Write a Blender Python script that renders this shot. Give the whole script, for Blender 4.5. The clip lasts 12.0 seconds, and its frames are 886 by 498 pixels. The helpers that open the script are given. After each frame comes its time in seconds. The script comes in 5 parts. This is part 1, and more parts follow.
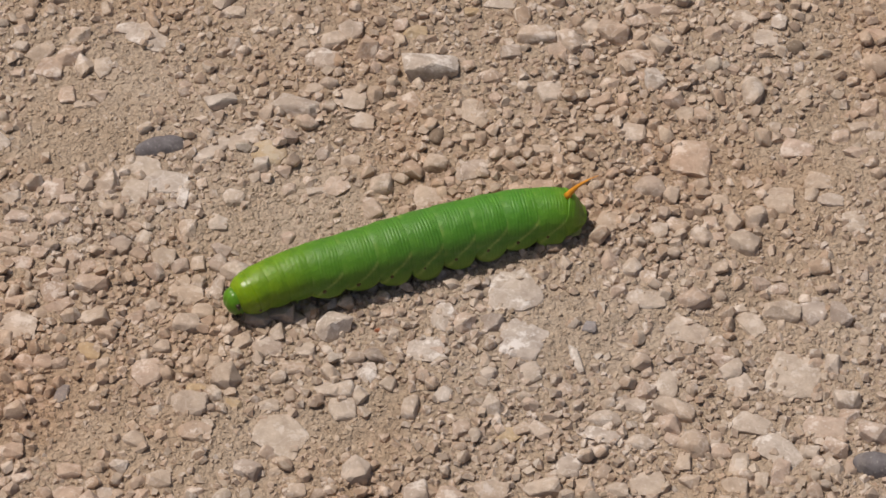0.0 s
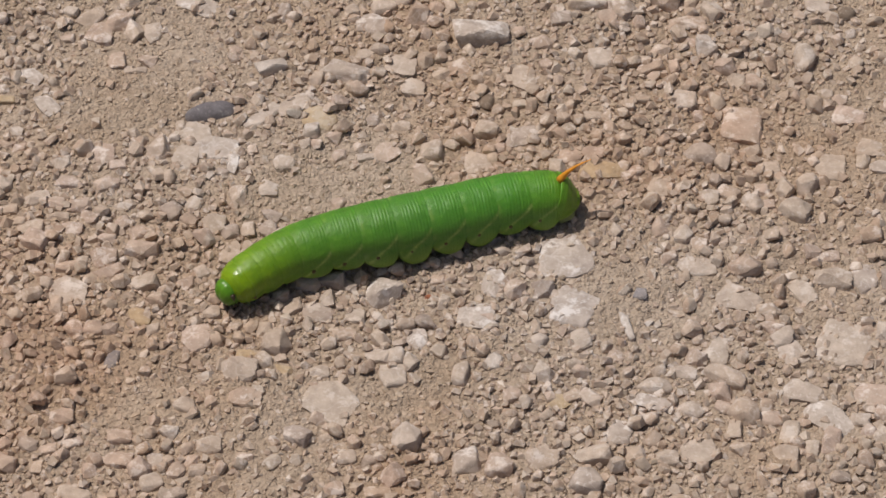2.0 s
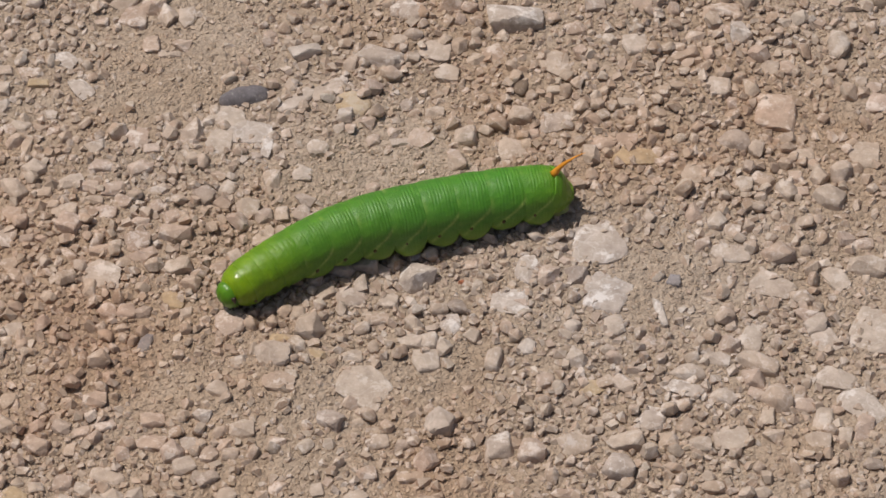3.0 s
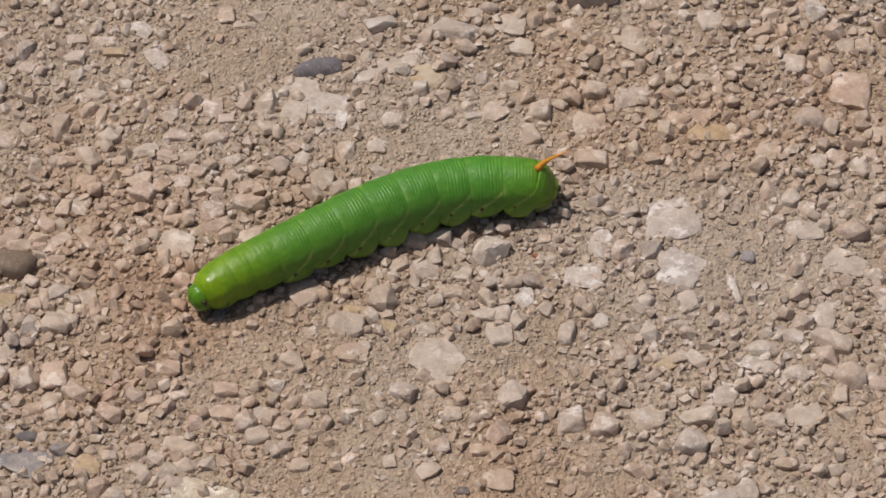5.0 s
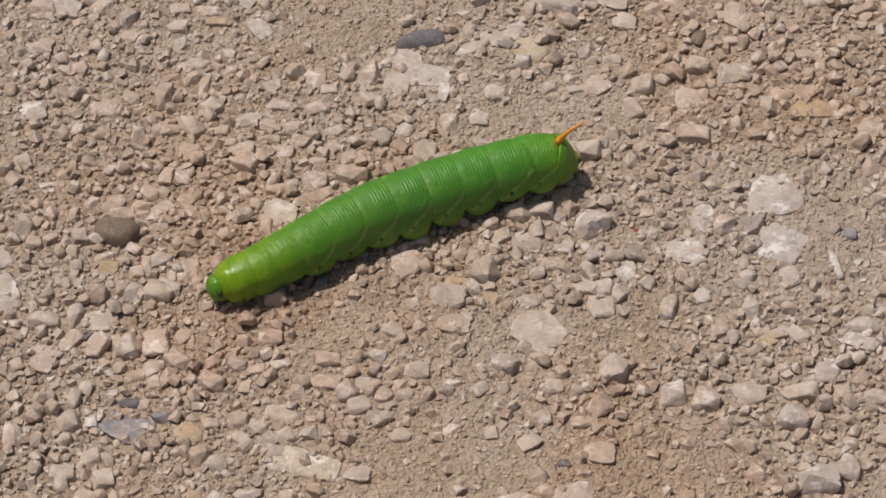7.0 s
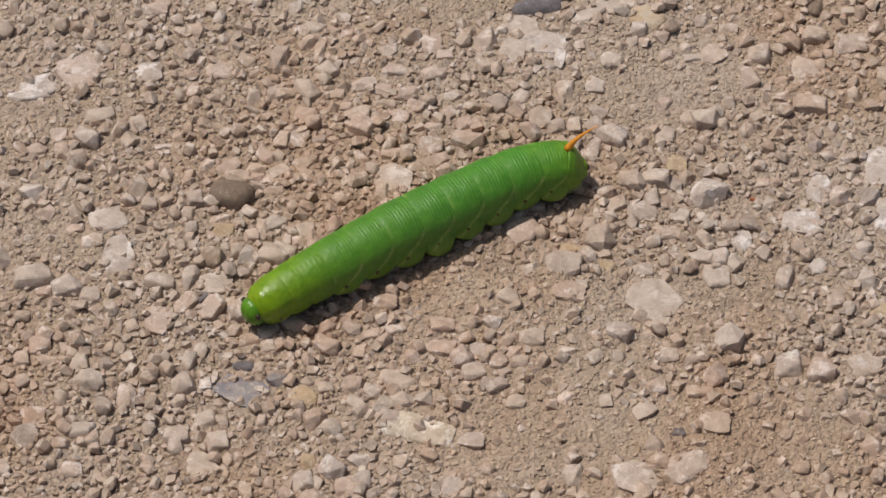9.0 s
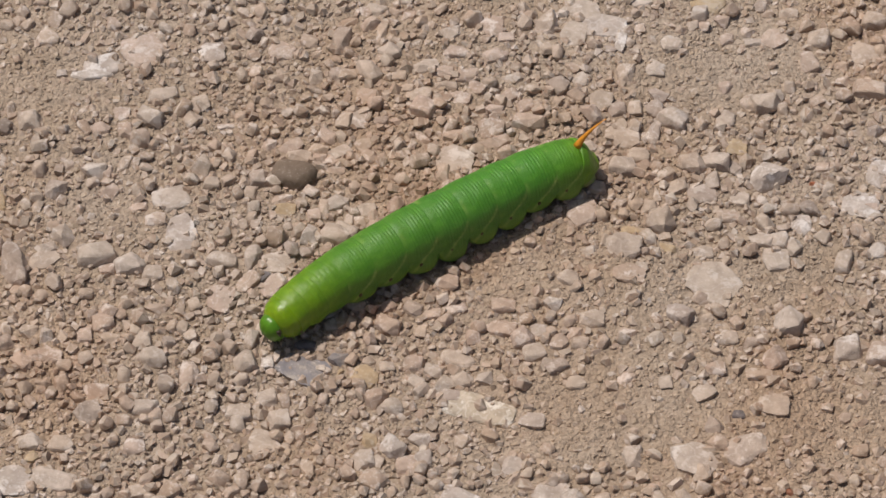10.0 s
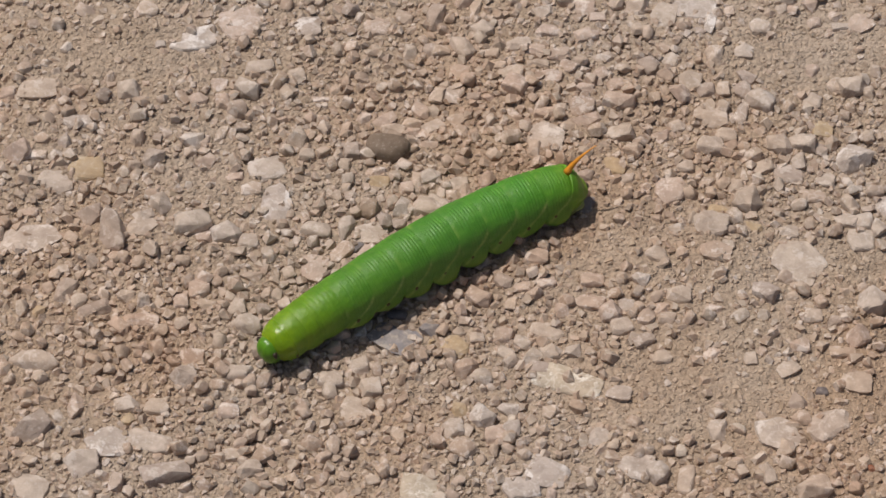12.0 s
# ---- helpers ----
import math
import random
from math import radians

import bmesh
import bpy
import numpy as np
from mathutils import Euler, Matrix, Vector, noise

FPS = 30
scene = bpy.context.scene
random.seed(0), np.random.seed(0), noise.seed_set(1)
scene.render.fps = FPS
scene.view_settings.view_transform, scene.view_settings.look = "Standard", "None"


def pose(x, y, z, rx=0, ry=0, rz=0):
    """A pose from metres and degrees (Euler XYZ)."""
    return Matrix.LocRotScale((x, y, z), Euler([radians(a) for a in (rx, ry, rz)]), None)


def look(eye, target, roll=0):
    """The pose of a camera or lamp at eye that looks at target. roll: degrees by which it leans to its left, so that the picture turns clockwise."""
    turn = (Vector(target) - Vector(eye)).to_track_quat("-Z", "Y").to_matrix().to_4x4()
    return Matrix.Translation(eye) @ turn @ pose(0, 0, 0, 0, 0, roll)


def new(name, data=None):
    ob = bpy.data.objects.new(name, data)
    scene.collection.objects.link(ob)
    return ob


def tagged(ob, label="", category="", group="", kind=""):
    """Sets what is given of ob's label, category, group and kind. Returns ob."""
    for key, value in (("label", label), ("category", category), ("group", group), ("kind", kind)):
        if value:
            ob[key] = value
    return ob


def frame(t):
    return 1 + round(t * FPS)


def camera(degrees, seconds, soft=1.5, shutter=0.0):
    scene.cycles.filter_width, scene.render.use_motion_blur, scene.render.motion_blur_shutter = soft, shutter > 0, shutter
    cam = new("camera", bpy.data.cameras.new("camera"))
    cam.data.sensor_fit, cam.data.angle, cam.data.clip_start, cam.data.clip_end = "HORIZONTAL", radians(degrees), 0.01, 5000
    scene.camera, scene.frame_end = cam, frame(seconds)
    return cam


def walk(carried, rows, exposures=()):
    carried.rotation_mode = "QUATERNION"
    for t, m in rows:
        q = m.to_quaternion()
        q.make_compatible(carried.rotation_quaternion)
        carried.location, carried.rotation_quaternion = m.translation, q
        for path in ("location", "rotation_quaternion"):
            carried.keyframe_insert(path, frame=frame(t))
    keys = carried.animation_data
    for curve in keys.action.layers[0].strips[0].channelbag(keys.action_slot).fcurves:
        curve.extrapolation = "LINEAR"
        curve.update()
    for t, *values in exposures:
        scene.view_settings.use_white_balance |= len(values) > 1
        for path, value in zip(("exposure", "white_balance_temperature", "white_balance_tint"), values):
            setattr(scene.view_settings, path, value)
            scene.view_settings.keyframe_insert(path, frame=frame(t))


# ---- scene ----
# ---- camera ----
cam = camera(12.0, 12.0, soft=1.65)
walk(cam, [
    (0.0, pose(0.00002, -0.52707, 0.62816, 40.000, -0.001, -0.001)),
    (0.5, pose(0.00017, -0.52567, 0.62817, 39.800, 0.129, 0.109)),
    (1.0, pose(0.00032, -0.52535, 0.62819, 39.664, 0.243, 0.218)),
    (1.5, pose(-0.00041, -0.52557, 0.62763, 39.586, 0.314, 0.332)),
    (2.0, pose(-0.00155, -0.52626, 0.62738, 39.537, 0.357, 0.470)),
    (2.5, pose(-0.00253, -0.52662, 0.62687, 39.479, 0.396, 0.690)),
    (3.0, pose(-0.00364, -0.52711, 0.62662, 39.420, 0.406, 0.895)),
    (5.0, pose(-0.01111, -0.52908, 0.62576, 39.199, 0.317, 1.749)),
    (5.5, pose(-0.01361, -0.52992, 0.62530, 39.167, 0.323, 1.978)),
    (6.0, pose(-0.01566, -0.53105, 0.62543, 39.128, 0.356, 2.203)),
    (6.5, pose(-0.01790, -0.53179, 0.62532, 39.070, 0.400, 2.463)),
    (8.5, pose(-0.02769, -0.53160, 0.62399, 38.682, 0.563, 3.625)),
    (9.0, pose(-0.03052, -0.53192, 0.62412, 38.562, 0.592, 3.896)),
    (9.5, pose(-0.03374, -0.53322, 0.62524, 38.443, 0.610, 4.195)),
    (10.0, pose(-0.03637, -0.53566, 0.62719, 38.364, 0.608, 4.505)),
    (10.5, pose(-0.03854, -0.53823, 0.62909, 38.300, 0.607, 4.831)),
    (11.0, pose(-0.04044, -0.54067, 0.63089, 38.258, 0.580, 5.099)),
    (11.5, pose(-0.04269, -0.54363, 0.63352, 38.217, 0.481, 5.407)),
    (12.0, pose(-0.04532, -0.54753, 0.63744, 38.179, 0.330, 5.699)),
], [(0.0, 0.0, 6720, 10), (1.0, 0.0, 6680, 10), (2.0, 0.0, 6430, 10), (12.0, 0.0, 6400, 10)])

# ---- light: high sun from the far left, clear sky ----
SUN_EL, SUN_AZ = 66.0, 158.0     # degrees; azimuth counter-clockwise from +x, towards the sun
sun_to = Vector((math.cos(radians(SUN_EL)) * math.cos(radians(SUN_AZ)), math.cos(radians(SUN_EL)) * math.sin(radians(SUN_AZ)), math.sin(radians(SUN_EL))))
world = bpy.data.worlds.new("sky")
scene.world = world
world.use_nodes = True
sky = world.node_tree.nodes.new("ShaderNodeTexSky")
sky.sky_type, sky.sun_disc = "NISHITA", False
sky.air_density, sky.dust_density, sky.ozone_density = 0.9, 3.2, 0.7
sky.sun_elevation, sky.sun_rotation = radians(SUN_EL), radians(90 - SUN_AZ)
back = world.node_tree.nodes["Background"]
back.inputs["Strength"].default_value = 0.062
world.node_tree.links.new(sky.outputs["Color"], back.inputs["Color"])
sun = new("sun", bpy.data.lights.new("sun", "SUN"))
sun.data.energy, sun.data.angle, sun.data.color = 3.44, radians(1.0), (1.0, 0.945, 0.89)
sun.matrix_world = look(sun_to * 5, (0, 0, 0))
scene.view_settings.exposure = 0.0


# ---- materials ----
def shader(name):
    m = bpy.data.materials.new(name)
    m.use_nodes = True
    t = m.node_tree
    return m, t, t.nodes, t.nodes["Principled BSDF"]


def ramp(t, fac, stops):
    n = t.nodes.new("ShaderNodeValToRGB")
    e = n.color_ramp.elements
    while len(e) < len(stops):
        e.new(0.5)
    for k, (p, c) in zip(e, stops):
        k.position, k.color = p, (*c, 1)
    t.links.new(fac, n.inputs["Fac"])
    return n.outputs["Color"]


def noise_tex(t, vec, scale, detail=4, rough=0.6):
    n = t.nodes.new("ShaderNodeTexNoise")
    n.inputs["Scale"].default_value, n.inputs["Detail"].default_value, n.inputs["Roughness"].default_value = scale, detail, rough
    t.links.new(vec, n.inputs["Vector"])
    return n.outputs["Fac"]


def mix(t, fac, a, b, kind="MIX"):
    n = t.nodes.new("ShaderNodeMix")
    n.data_type, n.blend_type = "RGBA", kind
    for sock, v in ((n.inputs[0], fac), (n.inputs[6], a), (n.inputs[7], b)):
        if hasattr(v, "node"):
            t.links.new(v, sock)
        else:
            sock.default_value = v if isinstance(v, (int, float)) else (*v, 1)
    return n.outputs[2]


def calc(t, op, a, b=0.0, clamp=False):
    n = t.nodes.new("ShaderNodeMath")
    n.operation, n.use_clamp = op, clamp
    for sock, v in ((n.inputs[0], a), (n.inputs[1], b)):
        if hasattr(v, "node"):
            t.links.new(v, sock)
        else:
            sock.default_value = v
    return n.outputs[0]


def bump(t, height, strength, distance, p):
    n = t.nodes.new("ShaderNodeBump")
    n.inputs["Strength"].default_value, n.inputs["Distance"].default_value = strength, distance
    t.links.new(height, n.inputs["Height"])
    t.links.new(n.outputs["Normal"], p.inputs["Normal"])


TINT = [(0.30, (0.92, 0.81, 0.72)), (0.40, (0.97, 0.905, 0.835)), (0.52, (0.985, 0.97, 0.945)), (0.62, (1.0, 0.995, 0.985)), (0.78, (0.985, 1.01, 1.03))]


# The first patch is partly lens vignetting, put into the ground's colour.
EARTH_AND_VIGNETTE = [(-0.080, -0.036, 0.040, 0.06), (-0.050, -0.080, 0.035, 0.05), (0.060, 0.035, 0.06, 0.03), (-0.065, 0.050, 0.04, 0.07),
          (0.03, -0.025, 0.04, -0.12), (-0.03, 0.012, 0.03, -0.08)]   # place, reach (m), how brown


def track_tint(t, pos):
    """Slow change of tone over the track: browner earth in some patches, one with lens vignetting painted in, greyer
    dust in others.
    """
    fac = noise_tex(t, pos, 16, 4, 0.55)
    for x, y, reach, depth in EARTH_AND_VIGNETTE:
        d = t.nodes.new("ShaderNodeVectorMath")
        d.operation = "DISTANCE"
        t.links.new(pos, d.inputs[0])
        d.inputs[1].default_value = (x, y, 0.0)
        patch = calc(t, "SUBTRACT", 1.0, calc(t, "MULTIPLY", d.outputs["Value"], 1 / reach), True)
        fac = calc(t, "SUBTRACT", fac, calc(t, "MULTIPLY", patch, depth))
    return ramp(t, fac, TINT)


def stone_material(name, tones, per_island, dust=0.5, vein=(0.62, 0.55, 0.47), coat=0.3):
    """Dusty limestone: tones picked per piece, a mottled grain, paler chalky patches."""
    m, t, nodes, p = shader(name)
    pos = nodes.new("ShaderNodeNewGeometry").outputs["Position"]
    if per_island:
        pick = nodes.new("ShaderNodeNewGeometry").outputs["Random Per Island"]
    else:
        pick = nodes.new("ShaderNodeObjectInfo").outputs["Random"]
    base = ramp(t, pick, [(i / max(1, len(tones) - 1), c) for i, c in enumerate(tones)])
    mottled = ramp(t, noise_tex(t, pos, 420, 5, 0.65), [(0.3, (0.73, 0.705, 0.68)), (0.7, (1.17, 1.17, 1.17))])
    col = mix(t, 1.0, base, mottled, "MULTIPLY")
    chalk = ramp(t, noise_tex(t, pos, 250, 8, 0.72), [(0.545, (0, 0, 0)), (0.60, (1, 1, 1))])
    lines = ramp(t, noise_tex(t, pos, 150, 3, 0.5), [(0.485, (0, 0, 0)), (0.5, (1, 1, 1)), (0.515, (0, 0, 0))])
    chalk = calc(t, "MAXIMUM", chalk, calc(t, "MULTIPLY", lines, 0.45))
    col = mix(t, calc(t, "MULTIPLY", chalk, dust), col, vein)
    specks = ramp(t, noise_tex(t, pos, 1500, 2, 0.6), [(0.60, (0, 0, 0)), (0.70, (1, 1, 1))])
    col = mix(t, calc(t, "MULTIPLY", specks, 0.35 * dust + 0.1), col, (0.74, 0.68, 0.61))
    soiled = ramp(t, noise_tex(t, pos, 190, 7, 0.7), [(0.47, (0, 0, 0)), (0.60, (1, 1, 1))])
    col = mix(t, calc(t, "MULTIPLY", soiled, coat), col, (0.45, 0.37, 0.30))
    col = mix(t, 1.0, col, track_tint(t, pos), "MULTIPLY")
    t.links.new(col, p.inputs["Base Color"])
    p.inputs["Roughness"].default_value = 0.85
    p.inputs["Specular IOR Level"].default_value = 0.3
    bump(t, noise_tex(t, pos, 620, 7, 0.75), 0.5, 0.0009, p)
    return m


PINK, TAN, BEIGE = (0.475, 0.36, 0.285), (0.405, 0.298, 0.222), (0.48, 0.38, 0.30)
PALE, CREAM, GREY = (0.505, 0.42, 0.345), (0.53, 0.45, 0.375), (0.375, 0.305, 0.245)
UMBER = (0.355, 0.252, 0.18)
gravel_mat = stone_material("gravel_stone", [TAN, PINK, UMBER, BEIGE, PINK, PALE, TAN, PINK, GREY, BEIGE, TAN, CREAM, PINK], True, 0.65, (0.70, 0.615, 0.55))
STONE = {
    "tan": stone_material("tan_limestone", [PINK, (0.49, 0.375, 0.305), BEIGE, (0.43, 0.32, 0.25), (0.50, 0.39, 0.325)], False, 0.7, (0.72, 0.635, 0.575)),
    "pale": stone_material("pale_limestone", [(0.485, 0.40, 0.33), (0.47, 0.38, 0.31), (0.505, 0.42, 0.355)], False, 0.6, (0.66, 0.585, 0.525)),
    "white": stone_material("chalk_white_limestone", [(0.475, 0.40, 0.345), (0.44, 0.365, 0.315), (0.50, 0.43, 0.375)], False, 0.8, (0.73, 0.67, 0.625), 0.35),
    "cream": stone_material("yellowish_white_limestone", [(0.52, 0.44, 0.345), (0.50, 0.425, 0.335)], False, 0.95, (0.79, 0.74, 0.66), 0.3),
    "grey": stone_material("grey_limestone", [(0.37, 0.295, 0.245), (0.41, 0.33, 0.28)], False, 0.6, (0.62, 0.54, 0.48)),
    "brown": stone_material("brown_stone", [(0.19, 0.145, 0.11), (0.21, 0.16, 0.12)], False, 0.2, (0.3, 0.25, 0.2), 0.1),
    "slate": stone_material("dark_slate", [(0.15, 0.135, 0.142), (0.17, 0.155, 0.16)], False, 0.35, (0.24, 0.225, 0.225), 0.15),
    "blue": stone_material("bluish_grey_stone", [(0.25, 0.235, 0.245), (0.22, 0.205, 0.22)], False, 0.85, (0.42, 0.37, 0.32)),
    "ochre": stone_material("ochre_stone", [(0.44, 0.33, 0.21), (0.46, 0.345, 0.22)], False, 0.6, (0.52, 0.44, 0.34)),
    "rust": stone_material("rust_red_chip", [(0.30, 0.09, 0.035), (0.28, 0.1, 0.04)], False, 0.1),
}

grit_mat = stone_material("soil_crumbs", [(0.395, 0.305, 0.22), (0.435, 0.348, 0.265), (0.365, 0.28, 0.20), (0.49, 0.383, 0.295), (0.43, 0.328, 0.236), (0.55, 0.45, 0.38)], True, 0.3, (0.56, 0.47, 0.39))

soil_mat, t, nodes, p = shader("packed_sandy_soil")
pos = nodes.new("ShaderNodeNewGeometry").outputs["Position"]
col = ramp(t, noise_tex(t, pos, 38, 5, 0.6), [(0.3, (0.375, 0.285, 0.207)), (0.5, (0.415, 0.325, 0.247)), (0.72, (0.46, 0.37, 0.292))])
grain = ramp(t, noise_tex(t, pos, 750, 5, 0.75), [(0.28, (0.62, 0.6, 0.58)), (0.5, (1, 1, 1)), (0.75, (1.25, 1.25, 1.25))])
col = mix(t, 1.0, col, track_tint(t, pos), "MULTIPLY")
t.links.new(mix(t, 1.0, col, grain, "MULTIPLY"), p.inputs["Base Color"])
p.inputs["Roughness"].default_value, p.inputs["Specular IOR Level"].default_value = 0.95, 0.15


def crumbs(t, pos, scale):
    n = t.nodes.new("ShaderNodeTexVoronoi")
    n.inputs["Scale"].default_value = scale
    t.links.new(pos, n.inputs["Vector"])
    return calc(t, "SUBTRACT", 1.0, n.outputs["Distance"])


wobble = nodes.new("ShaderNodeTexNoise")
wobble.inputs["Scale"].default_value, wobble.inputs["Detail"].default_value = 500, 3
t.links.new(pos, wobble.inputs["Vector"])
shift = nodes.new("ShaderNodeVectorMath")
shift.operation = "MULTIPLY_ADD"
t.links.new(wobble.outputs["Color"], shift.inputs[0])
shift.inputs[1].default_value = (0.0012, 0.0012, 0.0012)
t.links.new(pos, shift.inputs[2])
lumps = calc(t, "ADD", crumbs(t, shift.outputs[0], 850), calc(t, "MULTIPLY", crumbs(t, shift.outputs[0], 2100), 0.5))
bump(t, calc(t, "ADD", lumps, noise_tex(t, pos, 420, 6, 0.75)), 0.9, 0.0008, p)


# ---- ground ----
def height(x, y):
    """The soil's own relief in metres."""
    v = Vector((x, y, 0.0))
    return 0.0016 * noise.noise(v * 22) + 0.0009 * noise.noise(v * 75 + Vector((7, 3, 0))) + 0.0005 * noise.noise(v * 240) + 0.00042 * noise.noise(v * 520)


def mesh_of(name, verts, faces, material, smooth_angle=None):
    """One mesh from arrays of corners and triangles."""
    me = bpy.data.meshes.new(name)
    verts, faces = np.asarray(verts, dtype=np.float32), np.asarray(faces, dtype=np.int32)
    k = faces.shape[1]
    me.vertices.add(len(verts))
    me.vertices.foreach_set("co", verts.ravel())
    me.loops.add(faces.size)
    me.loops.foreach_set("vertex_index", faces.ravel())
    me.polygons.add(len(faces))
    me.polygons.foreach_set("loop_start", np.arange(0, faces.size, k, dtype=np.int32))
    me.update(calc_edges=True)
    me.validate()
    if smooth_angle:
        me.polygons.foreach_set("use_smooth", np.ones(len(faces), dtype=bool))
        me.set_sharp_from_angle(angle=radians(smooth_angle))
    me.materials.append(material)
    return me


def axis(lo, hi, step, far):
    """Grid lines: close together from lo to hi, then wider and wider out to far."""
    fine = list(np.arange(lo, hi + step / 2, step))
    out, d, x = [], step, hi
    while x < far:
        d *= 1.35
        x += d
        out.append(x)
    low = [lo - (v - hi) for v in reversed(out)]
    return np.array(low + fine + out)


gx, gy = axis(-0.245, 0.125, 0.0007, 60.0), axis(-0.165, 0.115, 0.0007, 60.0)
gv = [(x, y, height(x, y) if abs(x) < 1 and abs(y) < 1 else 0.0) for y in gy for x in gx]
nx = len(gx)
ii, jj = np.meshgrid(np.arange(nx - 1), np.arange(len(gy) - 1))
a = (jj * nx + ii).ravel()
ground = new("ground", mesh_of("ground", gv, np.stack([a, a + 1, a + nx + 1, a + nx], 1), soil_mat, 60))
tagged(ground, "dry packed sandy soil track, pinkish beige, gritty", "ground", kind="structure")


# ---- stones ----
def rock(seed, points, detail=4, worn=16.0, rough=1.0):
    """A broken stone of unit size: the hull of a few spread points, its edges worn and its faces pitted. Corners and triangles."""
    hull, faces = shard(seed, points)
    a, b, c = hull[faces[:, 0]], hull[faces[:, 1]], hull[faces[:, 2]]
    n = np.cross(b - a, c - a)
    n /= np.linalg.norm(n, axis=1)[:, None] + 1e-9
    d = (n * a).sum(1)
    n, d = np.where(d[:, None] < 0, -n, n), np.maximum(np.abs(d), 0.12)
    bm = bmesh.new()
    bmesh.ops.create_icosphere(bm, subdivisions=detail, radius=1.0)
    bm.verts.index_update()
    way = np.array([v.co.normalized()[:] for v in bm.verts])
    fs = np.array([[v.index for v in f.verts] for f in bm.faces])
    bm.free()
    reach = 1 / (np.maximum(way @ n.T / d, 0.0) ** worn).sum(1) ** (1 / worn)
    off = Vector((seed * 1.7, seed * 0.3, 0))
    for i, w in enumerate(way):
        v = Vector(w)
        reach[i] *= 1 + rough * (0.08 * noise.noise(v * 1.7 + off) + 0.05 * noise.noise(v * 4.3 + off) + 0.028 * noise.noise(v * 9.5 + off))
    vs = way * reach[:, None]
    lo, hi = vs.min(axis=0), vs.max(axis=0)
    return (vs - (lo + hi) / 2) / ((hi - lo) / 2), fs


def shard(seed, points, wear=0.0):
    """A sharp-edged broken piece of unit size: the hull of a few spread points, its edges worn."""
    r = random.Random(seed)
    pool = []
    for _ in range(50):
        v = Vector((r.uniform(-1, 1), r.uniform(-1, 1), r.uniform(-1, 1)))
        if v.length > 0.5:
            v = v.lerp(v.normalized(), 0.75)
            pool.append(v)
    picked = [pool.pop()]
    while len(picked) < points:
        best = max(pool, key=lambda q: min((q - k).length for k in picked) * r.uniform(0.6, 1.0))
        pool.remove(best)
        picked.append(best)
    bm = bmesh.new()
    for v in picked:
        bm.verts.new(v)
    bmesh.ops.convex_hull(bm, input=bm.verts)
    loose_verts = [v for v in bm.verts if not v.link_faces]
    if loose_verts:
        bmesh.ops.delete(bm, geom=loose_verts, context="VERTS")
    if wear:
        bmesh.ops.bevel(bm, geom=list(bm.edges), offset=wear, segments=1, affect="EDGES", clamp_overlap=True)
        off = Vector((seed * 0.7, 1.3, seed * 0.2))
        for v in bm.verts:
            v.co *= 1 + 0.05 * noise.noise(v.co * 3 + off)
    bmesh.ops.triangulate(bm, faces=bm.faces)
    bm.verts.index_update()
    vs = np.array([v.co[:] for v in bm.verts])
    fs = np.array([[v.index for v in f.verts] for f in bm.faces])
    bm.free()
    lo, hi = vs.min(axis=0), vs.max(axis=0)
    return (vs - (lo + hi) / 2) / ((hi - lo) / 2), fs


GRAIN = [shard(50 + i, 9) for i in range(24)]
SMALL = [shard(100 + i, 12, 0.085) for i in range(26)]
MEDIUM = [rock(200 + i, 10, 3, 90.0, 0.5) for i in range(20)]
LARGE = [rock(300 + i, 9 + i % 4, 4, 90.0, 0.5) if i % 3 else rock(300 + i, 14, 4, 22.0, 0.6) for i in range(14)]
SLAB = []
for i in range(8):
    v, f = rock(400 + i, 13, 4, 60.0, 0.9)
    v[:, 2] = np.where(v[:, 2] > 0.3, 0.3 + (v[:, 2] - 0.3) * 0.22, v[:, 2])
    v[:, 2] /= v[:, 2].max()
    SLAB.append((v, f))

ROUND = [rock(500 + i, 16, 4, 5.0, 0.35) for i in range(3)]     # water-worn pebbles

cells = {}      # x, y, radius of what already lies there, by square centimetre


def claim(x, y, r):
    cells.setdefault((int(x // 0.01), int(y // 0.01)), []).append((x, y, r))


def is_free(x, y, r, tight=0.82):
    cx, cy = int(x // 0.01), int(y // 0.01)
    for i in (cx - 1, cx, cx + 1):
        for j in (cy - 1, cy, cy + 1):
            for px, py, pr in cells.get((i, j), ()):
                if (px - x) ** 2 + (py - y) ** 2 < (tight * (pr + r)) ** 2:
                    return False
    return True



# ---- single stones, by place (mm), size along and across (mm), turn and height above the soil (mm) ----
LABELS = {
    "tan": "pinkish tan angular limestone chip lying in the gravel", "pale": "pale beige limestone piece set in the gravel",
    "white": "chalky white limestone fragment on the gravel", "grey": "warm grey limestone pebble among the gravel",
    "cream": "yellowish white crusty limestone set in the ground",
    "brown": "smooth dark brown rounded pebble on the gravel", "slate": "flat dark slate chip on the sandy ground",
    "blue": "bluish grey flat stone set in the ground", "ochre": "ochre yellow stone set in the soil", "rust": "tiny rust red chip on the soil"}
shapes = {}


